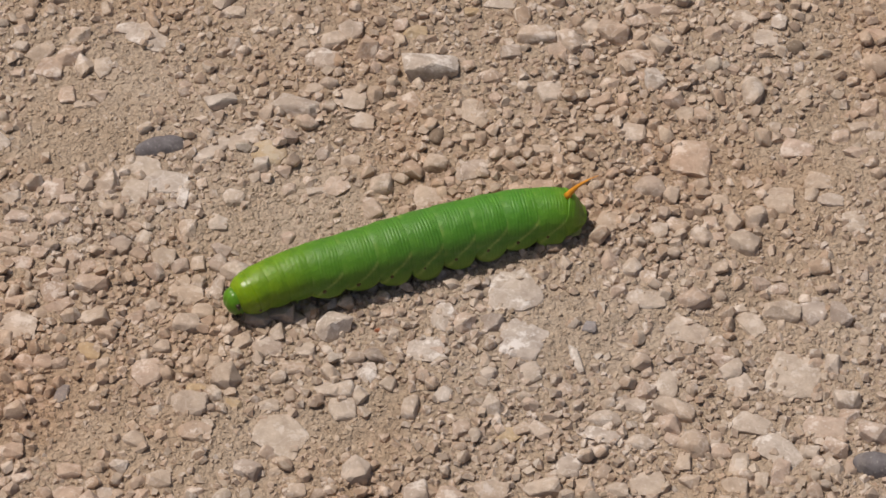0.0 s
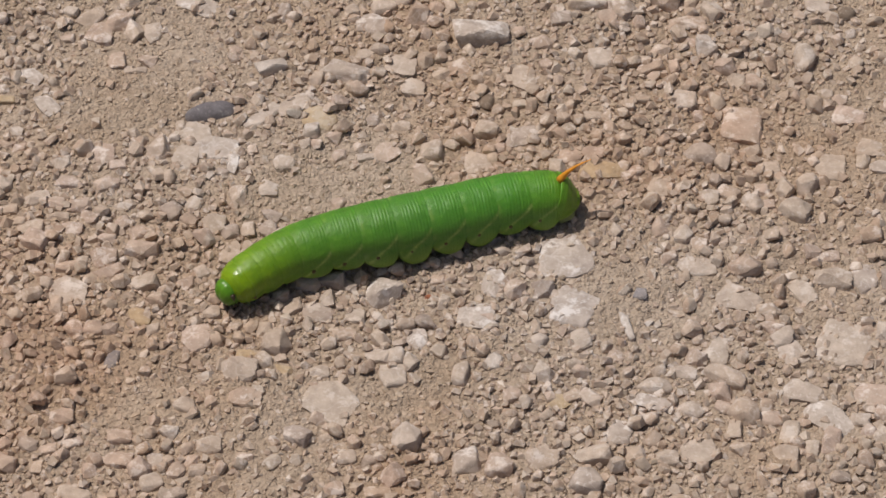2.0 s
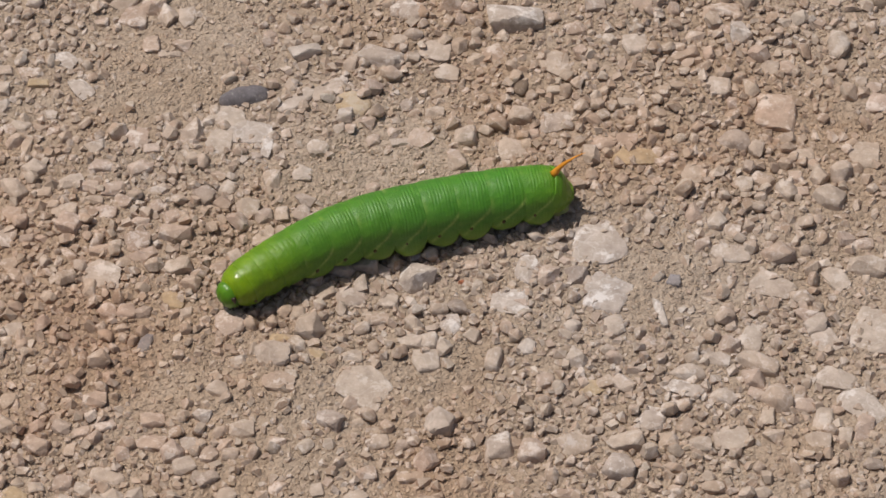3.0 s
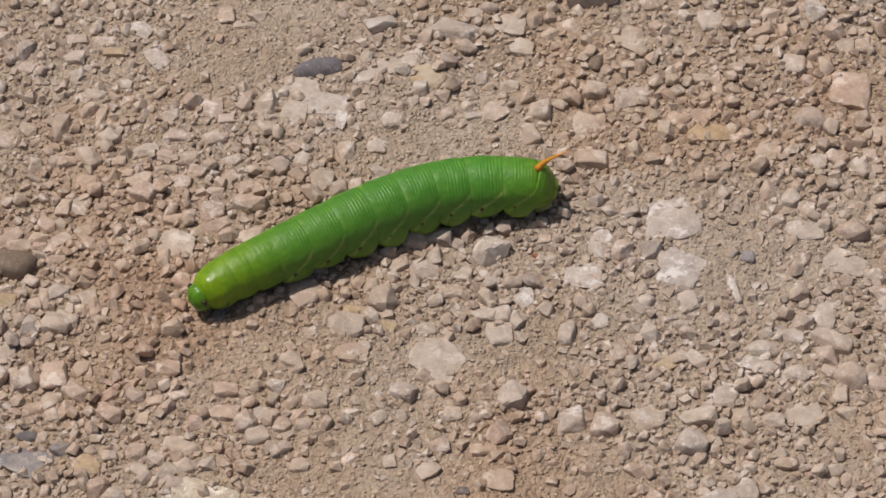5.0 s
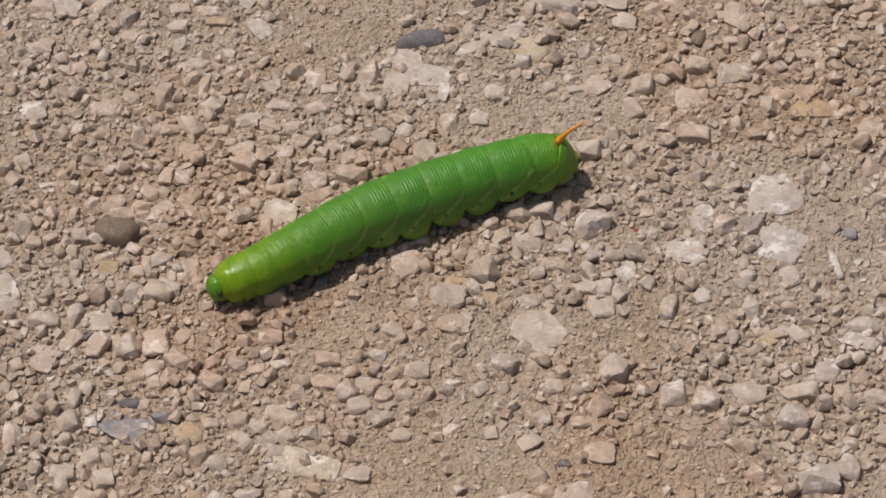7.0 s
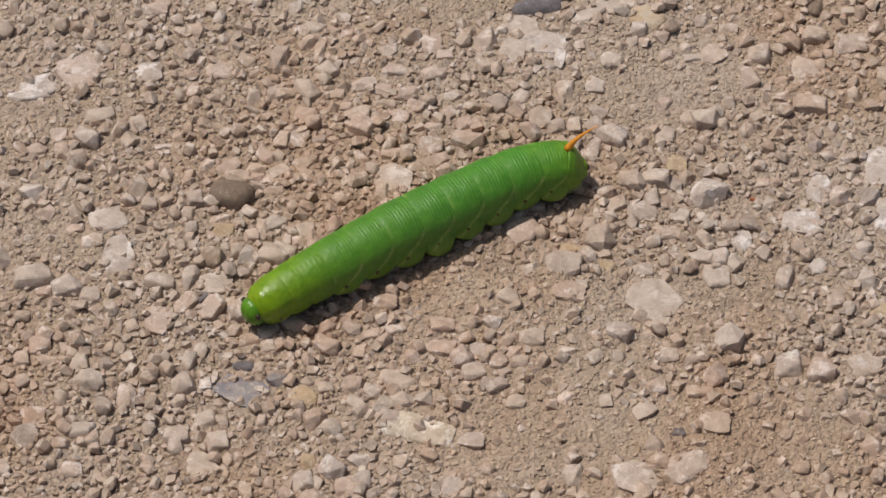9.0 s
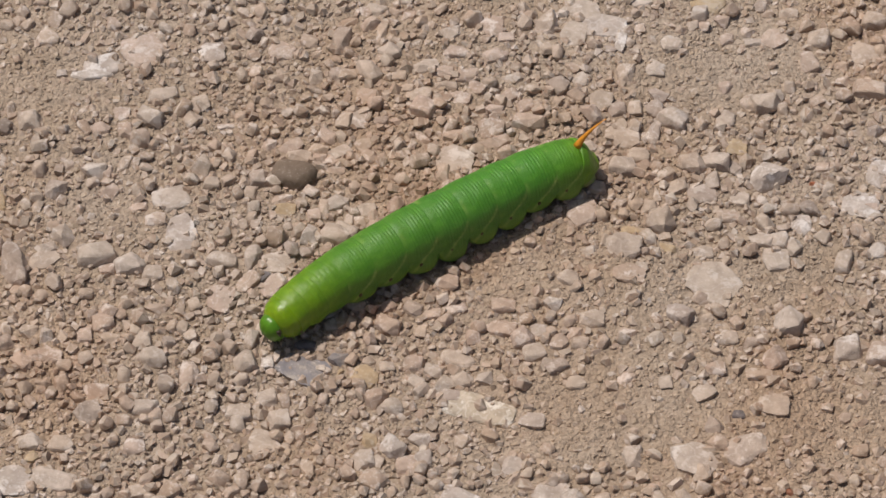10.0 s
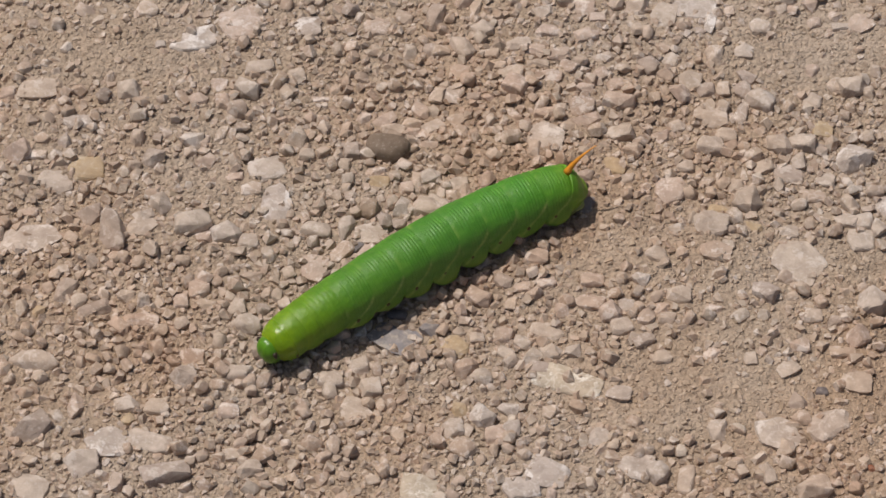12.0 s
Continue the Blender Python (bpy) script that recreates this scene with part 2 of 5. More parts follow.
def stone(x, y, along, across, tone, turn=0.0, tall=1.0, form=0, slab=False, part_of_ground=False):
    x, y, along, across = x / 1000, y / 1000, along / 1000, across / 1000
    worn = tone in ("brown", "slate") and along > 0.003
    key = (slab, worn, form % (3 if worn else 8 if slab else 14), tone)
    if key not in shapes:
        v, f = (ROUND if worn else SLAB if slab else LARGE)[key[2]]
        shapes[key] = mesh_of("stone", v, f, STONE[tone], 20)
    ob = new("embedded_stone" if slab else "pebble" if part_of_ground else "stone", shapes[key])
    show = (tall * 1.0 if not slab else min(tall, 1.5) * 0.8) / 1000
    half = max(show * (1.15 if not slab else 2.2), 0.0012)
    if slab:
        along, across = along * 1.2, across * 1.2
    else:
        along, across = along * 1.17, across * 1.17
    around = [height(x + dx * along, y + dy * across) for dx in (-0.3, 0, 0.3) for dy in (-0.3, 0, 0.3)]
    base = (max(around) + sum(around) / 9) / 2 if slab else sum(around) / 9
    ob.matrix_basis = Matrix.Translation((x, y, base + show - half)) @ pose(0, 0, 0, 0, 0, turn) @ Matrix.Diagonal((along / 2, across / 2, half, 1))
    if slab or part_of_ground:
        ob.parent = ground
    else:
        tagged(ob, LABELS[tone], "stone", "single stones on the gravel")
    steps = max(1, round(along / across))
    for k in range(steps):
        d = (k - (steps - 1) / 2) * across * 0.9
        claim(x + d * math.cos(radians(turn)), y + d * math.sin(radians(turn)), across * (0.30 if slab else 0.44))
    return ob


def pebble(x, y, along, across, tone, turn=0.0, tall=1.0, form=0, slab=False):
    return stone(x, y, along, across, tone, turn, tall, form, slab, True)


stone(-59.9, 56.8, 8.7, 5.5, "white", -31, 0.9, 39, True)
stone(-63.1, 58.6, 6.1, 3.2, "white", -7, 0.9, 16, True)
stone(-42.5, 63.3, 4.4, 3.1, "pale", 0, 1.2, 47)
stone(-74.1, 56.5, 4.9, 4.0, "tan", 13, 1.5, 22)
stone(-76.1, 51.4, 5.4, 4.8, "tan", -7, 1.8, 50)
stone(-81.4, 52.2, 5.7, 3.4, "tan", 37, 1.3, 44)
stone(-72.2, 48.3, 5.1, 4.2, "tan", 90, 1.8, 53)
stone(-79.7, 48.2, 5.7, 4.9, "tan", 90, 0.9, 47, True)
stone(-68.6, 48.2, 5.0, 3.3, "pale", 90, 0.9, 41, True)
stone(-85.9, 47.1, 2.7, 2.5, "tan", 0, 0.9, 33)
stone(-75.4, 40.3, 4.0, 3.5, "tan", 90, 1.5, 1)
stone(-69.3, 40.4, 3.7, 3.0, "tan", 0, 1.1, 53)
stone(-71.7, 38.0, 4.0, 2.3, "pale", 0, 0.8, 29)
stone(-56.1, 26.9, 8.9, 4.6, "slate", 13, 2.0, 49, True)
stone(-44.5, 38.4, 5.6, 3.7, "white", 19, 2.1, 15)
stone(-40.0, 38.0, 1.8, 1.8, "brown", 0, 0.6, 41)
stone(-29.2, 37.1, 9.4, 4.4, "white", -25, 2.5, 3)
stone(-23.8, 49.5, 7.9, 5.4, "white", -7, 2.0, 10, True)
stone(-28.5, 54.1, 3.7, 2.5, "pale", 0, 0.9, 7)
stone(-22.4, 55.3, 4.6, 3.7, "pale", 25, 1.4, 23)
stone(-18.6, 57.8, 4.6, 4.0, "white", 0, 2.2, 30)
stone(-15.3, 52.0, 6.1, 5.0, "tan", 48, 3.0, 55)
stone(-2.5, 47.6, 9.9, 6.5, "white", 0, 3.5, 15)
stone(-5.6, 56.9, 4.4, 3.5, "ochre", 0, 1.3, 24)
stone(-25.9, 41.7, 3.5, 2.5, "pale", 13, 0.9, 34)
stone(-18.5, 39.0, 5.7, 5.5, "pale", 0, 0.9, 6, True)
stone(-10.6, 37.4, 3.8, 2.8, "pale", 0, 1.0, 36)
stone(-6.6, 39.0, 4.2, 4.1, "tan", -37, 0.9, 15, True)
stone(-16.2, 33.4, 4.4, 4.0, "pale", 0, 0.9, 0, True)
stone(-39.7, 28.1, 6.6, 4.1, "pale", 37, 0.9, 46, True)
stone(-45.2, 25.4, 8.5, 2.9, "pale", 42, 0.9, 13, True)
stone(-34.2, 24.4, 7.2, 5.7, "ochre", -7, 0.9, 26, True)
stone(-35.9, 21.3, 3.5, 3.3, "pale", 0, 1.8, 17)
stone(-31.6, 19.7, 3.1, 2.8, "tan", 0, 1.0, 11)
stone(-37.2, 18.0, 3.1, 2.8, "pale", 0, 1.0, 55)
stone(-30.4, 15.8, 2.8, 2.6, "tan", 90, 1.0, 49)
stone(-18.3, 23.1, 3.3, 2.8, "pale", 0, 1.0, 24)
stone(-23.9, 24.7, 3.2, 2.7, "grey", 90, 0.9, 10, True)
stone(-1.5, 22.3, 4.4, 3.5, "pale", 0, 2.0, 48)
stone(-12.1, 16.5, 4.0, 4.0, "pale", 90, 2.2, 51)
stone(-21.0, 15.8, 4.9, 4.3, "tan", 0, 0.9, 4, True)
stone(-26.6, 17.6, 3.1, 2.5, "tan", 0, 0.9, 8)
stone(-3.2, 13.6, 5.6, 5.1, "pale", 13, 0.9, 39, True)
stone(-14.2, 10.4, 4.7, 4.0, "tan", -57, 1.6, 39)
stone(-59.6, 20.7, 6.9, 4.8, "pale", -13, 0.9, 28, True)
stone(-65.7, 15.9, 5.4, 4.0, "tan", 66, 2.5, 8)
stone(-54.9, 16.5, 8.3, 5.4, "white", 7, 0.9, 8, True)
stone(-60.4, 13.6, 5.7, 4.9, "pale", 90, 0.9, 0, True)
stone(-77.1, 15.1, 5.7, 4.6, "tan", 90, 0.9, 55, True)
stone(-73.6, 12.6, 3.5, 2.5, "tan", 0, 0.9, 0)
stone(-84.7, 12.7, 4.4, 3.5, "pale", 0, 1.3, 13)
stone(-75.6, 7.7, 4.9, 3.1, "tan", 13, 1.2, 49)
stone(-71.9, 1.9, 4.9, 2.7, "tan", 13, 1.0, 13)
stone(-49.8, 4.2, 3.8, 3.7, "tan", 90, 1.4, 10)
stone(-44.0, 6.7, 3.8, 3.6, "pale", 0, 0.9, 55, True)
stone(-40.9, 12.9, 4.4, 3.7, "pale", 13, 0.9, 10, True)
stone(-58.2, 2.7, 3.6, 3.3, "pale", 90, 0.9, 18, True)
stone(-62.5, 0.4, 3.9, 3.5, "grey", -48, 1.4, 20)
stone(-30.1, 2.9, 2.8, 2.7, "tan", 90, 1.0, 12)
stone(-83.3, 7.7, 4.4, 2.5, "tan", 0, 0.9, 34)
stone(49.4, 23.9, 8.6, 7.7, "tan", 90, 3.0, 43, True)
stone(40.5, 15.6, 6.0, 4.5, "white", 0, 2.5, 40)
stone(50.8, 16.9, 4.4, 3.3, "pale", 0, 1.8, 13)
stone(42.2, 43.6, 5.0, 4.6, "white", -53, 2.8, 11)
stone(39.4, 45.1, 2.7, 2.5, "tan", 0, 0.9, 44)
stone(62.0, 42.1, 7.1, 4.4, "pale", -74, 2.8, 12)
stone(65.5, 56.0, 4.4, 4.3, "pale", 0, 0.9, 24, True)
stone(68.6, 60.1, 3.3, 3.1, "white", 90, 1.2, 19)
stone(71.5, 54.0, 3.3, 3.3, "brown", 0, 1.8, 1)
stone(72.0, 48.7, 2.3, 2.0, "white", 90, 0.8, 23)
stone(86.8, 48.0, 5.4, 4.5, "pale", -13, 2.5, 26)
stone(88.0, 56.7, 4.4, 3.1, "tan", -25, 1.2, 10)
stone(25.9, 53.7, 5.4, 4.4, "tan", -53, 2.6, 9)
stone(23.0, 51.1, 3.8, 3.8, "tan", 0, 1.4, 16)
stone(34.6, 56.7, 6.6, 5.3, "tan", 0, 3.0, 4)
stone(30.6, 58.4, 4.3, 3.7, "pale", 13, 1.4, 21)
stone(44.2, 53.8, 5.1, 3.9, "pale", -53, 2.4, 19)
stone(39.7, 55.9, 3.4, 2.8, "tan", 66, 1.2, 52)
stone(39.0, 50.3, 6.6, 3.8, "tan", 0, 1.4, 38)
stone(19.1, 55.4, 7.1, 4.1, "tan", 0, 2.3, 37)
stone(13.9, 51.1, 4.2, 3.8, "grey", 0, 1.4, 0)
stone(11.7, 64.6, 6.0, 2.6, "white", 0, 0.9, 38, True)
stone(5.9, 62.7, 2.6, 2.5, "ochre", 0, 0.9, 43)
stone(21.7, 40.5, 4.9, 4.6, "pale", 0, 0.9, 45, True)
stone(9.8, 45.0, 4.4, 3.3, "tan", 0, 1.2, 21)
stone(5.2, 36.0, 6.8, 5.0, "pale", -66, 0.9, 4, True)
stone(31.3, 38.2, 5.2, 3.2, "tan", 25, 1.8, 19)
stone(33.1, 43.2, 4.4, 2.8, "tan", 0, 1.0, 22)
stone(26.1, 34.5, 3.5, 1.5, "pale", 82, 0.6, 52)
stone(37.8, 29.5, 4.9, 4.6, "pale", 0, 0.9, 19, True)
stone(40.5, 25.9, 2.5, 2.4, "tan", 90, 0.9, 30)
stone(48.4, 35.3, 3.3, 3.3, "pale", 0, 1.8, 44)
stone(51.5, 35.5, 3.3, 3.3, "tan", 0, 1.2, 20)
stone(51.4, 47.1, 3.1, 2.5, "pale", 0, 0.9, 11)
stone(68.8, 30.7, 2.9, 2.5, "tan", 0, 0.9, 30)
stone(66.1, 32.2, 2.7, 2.3, "pale", 0, 0.8, 30)
stone(79.4, 29.8, 3.8, 3.1, "tan", 0, 1.2, 45)
stone(81.9, 24.6, 4.4, 3.0, "tan", 0, 1.1, 11)
stone(85.5, 37.3, 3.8, 3.8, "tan", 0, 1.4, 3)
stone(86.1, 29.2, 3.3, 2.5, "pale", 0, 0.9, 16)
stone(83.0, 32.1, 3.8, 2.7, "pale", 13, 1.0, 1)
stone(70.3, 26.9, 6.6, 4.3, "tan", 0, 0.9, 47, True)
stone(54.7, 57.4, 3.8, 3.5, "tan", 0, 1.3, 22)
stone(57.6, 58.8, 3.1, 2.5, "grey", 0, 0.9, 54)
stone(42.3, 64.2, 5.5, 3.1, "tan", 0, 1.2, 25)
stone(46.3, 64.6, 3.3, 2.8, "tan", 0, 1.0, 1)
stone(39.9, 60.6, 4.4, 3.1, "tan", 0, 1.2, 35)
stone(61.8, 61.5, 5.7, 3.5, "pale", -25, 0.9, 50, True)
stone(61.5, 7.8, 4.7, 4.4, "pale", 90, 2.6, 26)
stone(59.0, 2.0, 5.4, 4.6, "pale", -31, 2.6, 23)
stone(66.2, 12.9, 5.7, 5.5, "pale", 90, 0.9, 24, True)
stone(50.8, 3.4, 4.1, 3.3, "pale", -53, 2.0, 37)
stone(47.8, 10.8, 2.1, 1.8, "brown", -48, 0.7, 53)
stone(53.6, 3.4, 2.7, 2.5, "tan", 0, 0.9, 0)
stone(46.0, 6.1, 4.5, 3.6, "tan", -37, 1.4, 28)
stone(42.1, 4.7, 3.5, 3.5, "pale", 0, 1.3, 2)
stone(52.6, 7.0, 3.0, 2.9, "tan", 90, 1.1, 45)
stone(57.4, 7.2, 4.2, 4.0, "pale", 90, 2.4, 11)
stone(32.9, 12.6, 2.7, 2.0, "white", 66, 0.8, 39)
stone(80.8, 7.0, 5.2, 4.6, "pale", 90, 0.9, 12, True)
stone(74.3, 18.0, 6.0, 4.0, "pale", 0, 0.9, 7, True)
stone(76.2, 12.9, 4.4, 2.9, "white", 0, 0.9, 48, True)
stone(54.0, 12.9, 4.0, 3.8, "pale", 90, 0.9, 15, True)
stone(5.7, 20.2, 6.9, 3.9, "white", 25, 0.9, 52, True)
stone(19.8, 25.4, 3.3, 2.8, "pale", 0, 1.0, 29)
stone(22.6, 24.9, 3.2, 2.4, "tan", 66, 1.0, 22)
stone(32.2, 6.3, 4.6, 4.0, "pale", 90, 0.9, 32, True)
stone(-21.5, -18.7, 7.4, 5.9, "white", -7, 3.3, 22)
stone(-31.1, -15.6, 4.9, 4.0, "pale", 0, 2.2, 33)
stone(-54.1, -2.9, 4.4, 4.2, "pale", 0, 2.4, 16)
stone(-51.0, -4.6, 3.5, 3.3, "grey", 90, 1.3, 49)
stone(-47.5, -4.2, 3.3, 2.9, "pale", 90, 1.2, 29)
stone(-43.7, -3.9, 3.8, 3.3, "grey", 90, 1.4, 6)
stone(-39.7, -5.7, 5.2, 4.2, "pale", -25, 2.4, 37)
stone(-43.5, -9.0, 7.1, 2.2, "white", 82, 0.9, 47, True)
stone(-49.4, -10.8, 6.0, 5.7, "pale", 0, 0.9, 49, True)
stone(-49.1, -18.4, 4.9, 4.0, "pale", 0, 2.2, 51)
stone(-46.2, -15.2, 4.0, 3.3, "pale", 0, 1.2, 23)
stone(-45.3, -17.9, 3.8, 2.7, "tan", 13, 1.0, 55)
stone(-67.8, -9.5, 6.5, 3.7, "tan", 13, 2.1, 18)
stone(-75.0, -11.3, 4.9, 3.8, "tan", 0, 2.1, 2)
stone(-73.7, -14.4, 6.0, 3.0, "tan", 13, 1.1, 27)
stone(-67.0, -17.0, 4.8, 3.9, "pale", 25, 2.2, 5)
stone(-58.9, -17.0, 3.7, 3.5, "tan", 0, 1.3, 13)
stone(-68.8, -4.9, 3.3, 3.1, "tan", 90, 1.2, 21)
stone(-71.7, -2.4, 3.3, 3.1, "tan", 90, 1.2, 32)
stone(-74.7, -7.0, 3.3, 3.0, "tan", 0, 1.1, 39)
stone(-53.7, -24.1, 3.1, 2.8, "pale", 0, 1.0, 23)
stone(-56.1, -30.9, 6.0, 5.5, "tan", 90, 2.5, 9, True)
stone(-41.1, -31.3, 5.5, 5.3, "pale", -25, 3.0, 21)
stone(-43.4, -28.4, 3.5, 3.3, "pale", 90, 1.3, 17)
stone(-47.8, -38.7, 6.4, 5.2, "pale", 0, 2.9, 44)
stone(-46.9, -34.3, 3.8, 2.0, "ochre", 0, 0.7, 34)
stone(-33.3, -24.1, 5.5, 4.3, "grey", 0, 0.9, 5, True)
stone(-26.2, -24.9, 3.5, 3.5, "pale", 0, 1.3, 19)
stone(-28.3, -29.7, 4.0, 3.3, "tan", 0, 1.2, 43)
stone(-14.3, -31.0, 4.6, 3.6, "white", 66, 0.9, 20, True)
stone(-21.8, -35.2, 4.2, 3.3, "pale", 0, 1.2, 19)
stone(-15.3, -36.6, 3.5, 3.3, "pale", 90, 1.3, 11)
stone(-18.5, -35.2, 3.3, 3.1, "pale", 90, 1.2, 51)
stone(-18.7, -39.8, 4.9, 4.6, "pale", 0, 0.9, 5, True)
stone(-30.6, -45.6, 9.1, 8.4, "pale", -25, 0.9, 40, True)
stone(-6.2, -39.0, 4.5, 2.8, "pale", 82, 1.7, 9)
stone(-3.4, -24.8, 6.7, 6.0, "white", 13, 0.9, 46, True)
stone(-1.5, -25.5, 3.0, 2.5, "tan", 13, 0.9, 44)
stone(-10.9, -15.5, 3.0, 2.5, "tan", 13, 0.9, 19)
stone(-9.6, -21.3, 3.3, 2.2, "pale", 74, 0.9, 30)
stone(-12.5, -19.4, 1.3, 1.3, "rust", 0, 0.5, 10)
stone(-15.9, -54.9, 5.3, 5.3, "white", 115, 3.0, 46)
stone(-5.1, -59.1, 5.4, 5.0, "white", 13, 1.8, 3)
stone(-36.5, -53.6, 4.9, 4.2, "grey", -25, 2.4, 5)
stone(-52.9, -55.9, 4.2, 4.0, "pale", 0, 1.5, 38)
stone(-57.7, -46.8, 4.0, 3.0, "pale", -25, 1.1, 34)
stone(-60.4, -53.5, 3.3, 3.3, "white", 0, 1.2, 25)
stone(-62.7, -59.1, 2.9, 2.8, "white", 0, 1.0, 2)
stone(-69.6, -53.9, 4.0, 3.5, "tan", 0, 1.3, 15)
stone(-69.5, -59.1, 5.5, 3.5, "tan", 0, 1.3, 47)
stone(-80.7, -49.3, 4.0, 3.5, "tan", 0, 1.3, 38)
stone(-46.5, -59.0, 3.8, 2.5, "tan", 0, 0.9, 22)
stone(-32.9, -38.5, 3.5, 3.0, "pale", 0, 1.1, 52)
stone(-46.5, -45.2, 5.5, 4.0, "tan", 0, 0.9, 16, True)
stone(-71.9, -35.7, 4.8, 2.3, "blue", 74, 0.9, 29, True)
stone(-67.4, -25.5, 4.6, 3.4, "ochre", -25, 0.9, 41, True)
stone(-79.9, -28.4, 3.7, 3.5, "tan", 0, 1.3, 26)
stone(-76.1, -28.1, 3.3, 3.3, "tan", 0, 1.2, 9)
stone(-83.5, -22.8, 4.7, 2.6, "pale", 82, 1.1, 3)
stone(-81.6, -19.3, 6.6, 6.5, "white", 0, 0.9, 40, True)
stone(-81.5, -3.9, 3.8, 3.1, "tan", 0, 1.2, 2)
stone(-27.1, -58.8, 3.3, 3.1, "pale", 0, 1.2, 51)
stone(13.0, -11.3, 10.5, 9.7, "white", 115, 0.9, 31, True)
stone(15.3, -23.4, 8.2, 7.7, "white", -31, 0.9, 21, True)
stone(16.8, -30.3, 4.9, 3.7, "pale", 90, 0.9, 53, True)
stone(9.4, -18.7, 4.8, 4.2, "grey", -25, 2.4, 13)
stone(3.9, -18.4, 4.4, 4.0, "tan", 0, 2.2, 8)
stone(7.2, -15.0, 2.6, 2.0, "tan", 0, 0.7, 46)
stone(0.2, -16.6, 6.2, 3.9, "white", 74, 0.9, 36, True)
stone(9.5, -39.2, 4.0, 4.0, "pale", 90, 2.2, 8)
stone(8.7, -31.1, 3.3, 3.1, "pale", 90, 1.2, 40)
stone(0.2, -36.0, 3.6, 3.3, "white", 90, 0.9, 50, True)
stone(30.2, -42.5, 6.0, 3.5, "pale", 0, 2.0, 26)
stone(29.3, -46.1, 7.2, 3.4, "white", -13, 0.9, 6, True)
stone(35.8, -38.5, 4.6, 3.2, "pale", -13, 1.2, 10)
stone(38.1, -34.9, 4.9, 4.0, "tan", -48, 2.4, 27)
stone(42.4, -33.0, 7.1, 3.8, "pale", 82, 0.9, 23, True)
stone(43.8, -39.3, 7.7, 3.9, "tan", -25, 2.2, 9)
stone(42.6, -43.6, 4.0, 4.0, "tan", 90, 2.2, 3)
stone(36.6, -47.9, 4.6, 3.3, "pale", 0, 1.2, 54)
stone(46.6, -48.5, 5.7, 5.4, "tan", 0, 3.0, 26)
stone(43.0, -47.2, 3.3, 2.8, "tan", 0, 1.0, 18)
stone(51.9, -49.2, 4.0, 3.3, "tan", 0, 1.2, 9)
stone(44.9, -52.6, 3.8, 2.8, "pale", 82, 1.2, 29)
stone(45.8, -57.2, 3.7, 3.3, "tan", 0, 1.2, 39)
stone(37.9, -57.1, 6.3, 5.6, "pale", 25, 0.9, 54, True)
stone(32.1, -58.9, 4.0, 3.5, "pale", 0, 1.3, 10)
stone(18.5, -58.5, 6.5, 4.2, "pale", 13, 2.4, 33)
stone(23.8, -53.1, 5.4, 4.3, "white", 66, 0.9, 29, True)
stone(26.4, -58.1, 3.8, 3.7, "tan", 90, 1.4, 31)
stone(12.3, -45.8, 4.4, 3.4, "ochre", 0, 0.9, 44, True)
stone(18.2, -44.9, 4.6, 3.5, "tan", -13, 1.3, 46)
stone(3.3, -43.9, 3.3, 3.2, "tan", 25, 1.2, 20)
stone(9.1, -59.1, 6.0, 4.2, "tan", 0, 2.4, 30)
stone(33.9, -11.1, 3.4, 2.8, "tan", 13, 1.6, 17)
stone(36.8, -5.4, 4.0, 3.5, "pale", 90, 1.5, 18)
stone(39.5, -7.4, 3.3, 3.3, "tan", 0, 1.2, 30)
stone(24.0, -4.5, 3.0, 2.6, "pale", 90, 1.1, 25)
stone(38.8, -13.0, 7.7, 3.7, "pale", -7, 0.9, 9, True)
stone(48.5, -12.8, 6.0, 4.0, "tan", 13, 2.2, 7)
stone(65.3, -15.0, 6.5, 4.5, "pale", -13, 2.5, 24)
stone(65.0, -9.5, 3.1, 2.8, "tan", 0, 1.0, 52)
stone(71.3, -15.1, 6.0, 5.7, "white", -37, 0.9, 34, True)
stone(76.0, -16.4, 5.2, 4.3, "grey", -57, 2.6, 11)
stone(59.2, -17.9, 5.6, 3.9, "pale", -48, 0.9, 40, True)
stone(65.1, -18.2, 2.9, 1.7, "pale", 82, 0.7, 31)
stone(46.7, -20.0, 8.3, 5.4, "pale", -13, 0.9, 55, True)
stone(52.5, -23.0, 4.9, 3.0, "tan", -13, 1.7, 21)
stone(52.8, -27.7, 4.1, 3.2, "tan", -13, 1.2, 11)
stone(67.2, -31.0, 10.1, 9.4, "pale", 65, 0.9, 5, True)
stone(74.2, -28.6, 4.4, 3.0, "pale", 74, 1.8, 31)
stone(56.3, -33.7, 6.5, 4.5, "pale", -66, 0.9, 17, True)
stone(76.4, -37.3, 4.8, 4.6, "pale", 25, 2.6, 32)
stone(76.2, -40.6, 4.4, 3.5, "tan", 0, 1.3, 50)
stone(71.8, -43.8, 8.2, 5.0, "tan", 0, 0.9, 35, True)
stone(58.0, -42.5, 7.2, 4.6, "pale", -13, 0.9, 55, True)
stone(80.7, -45.1, 5.4, 4.7, "tan", 13, 2.6, 32)
stone(63.0, -48.5, 9.5, 6.1, "white", -42, 0.9, 23, True)
stone(73.5, -49.0, 4.8, 4.2, "tan", 0, 2.4, 4)
stone(72.8, -53.3, 3.8, 3.7, "pale", 90, 1.4, 50)
stone(70.2, -52.3, 3.3, 3.1, "tan", 90, 1.2, 50)
stone(76.0, -52.7, 3.9, 2.2, "tan", 82, 0.9, 49)
stone(80.9, -52.4, 7.6, 4.9, "slate", -13, 2.8, 22)
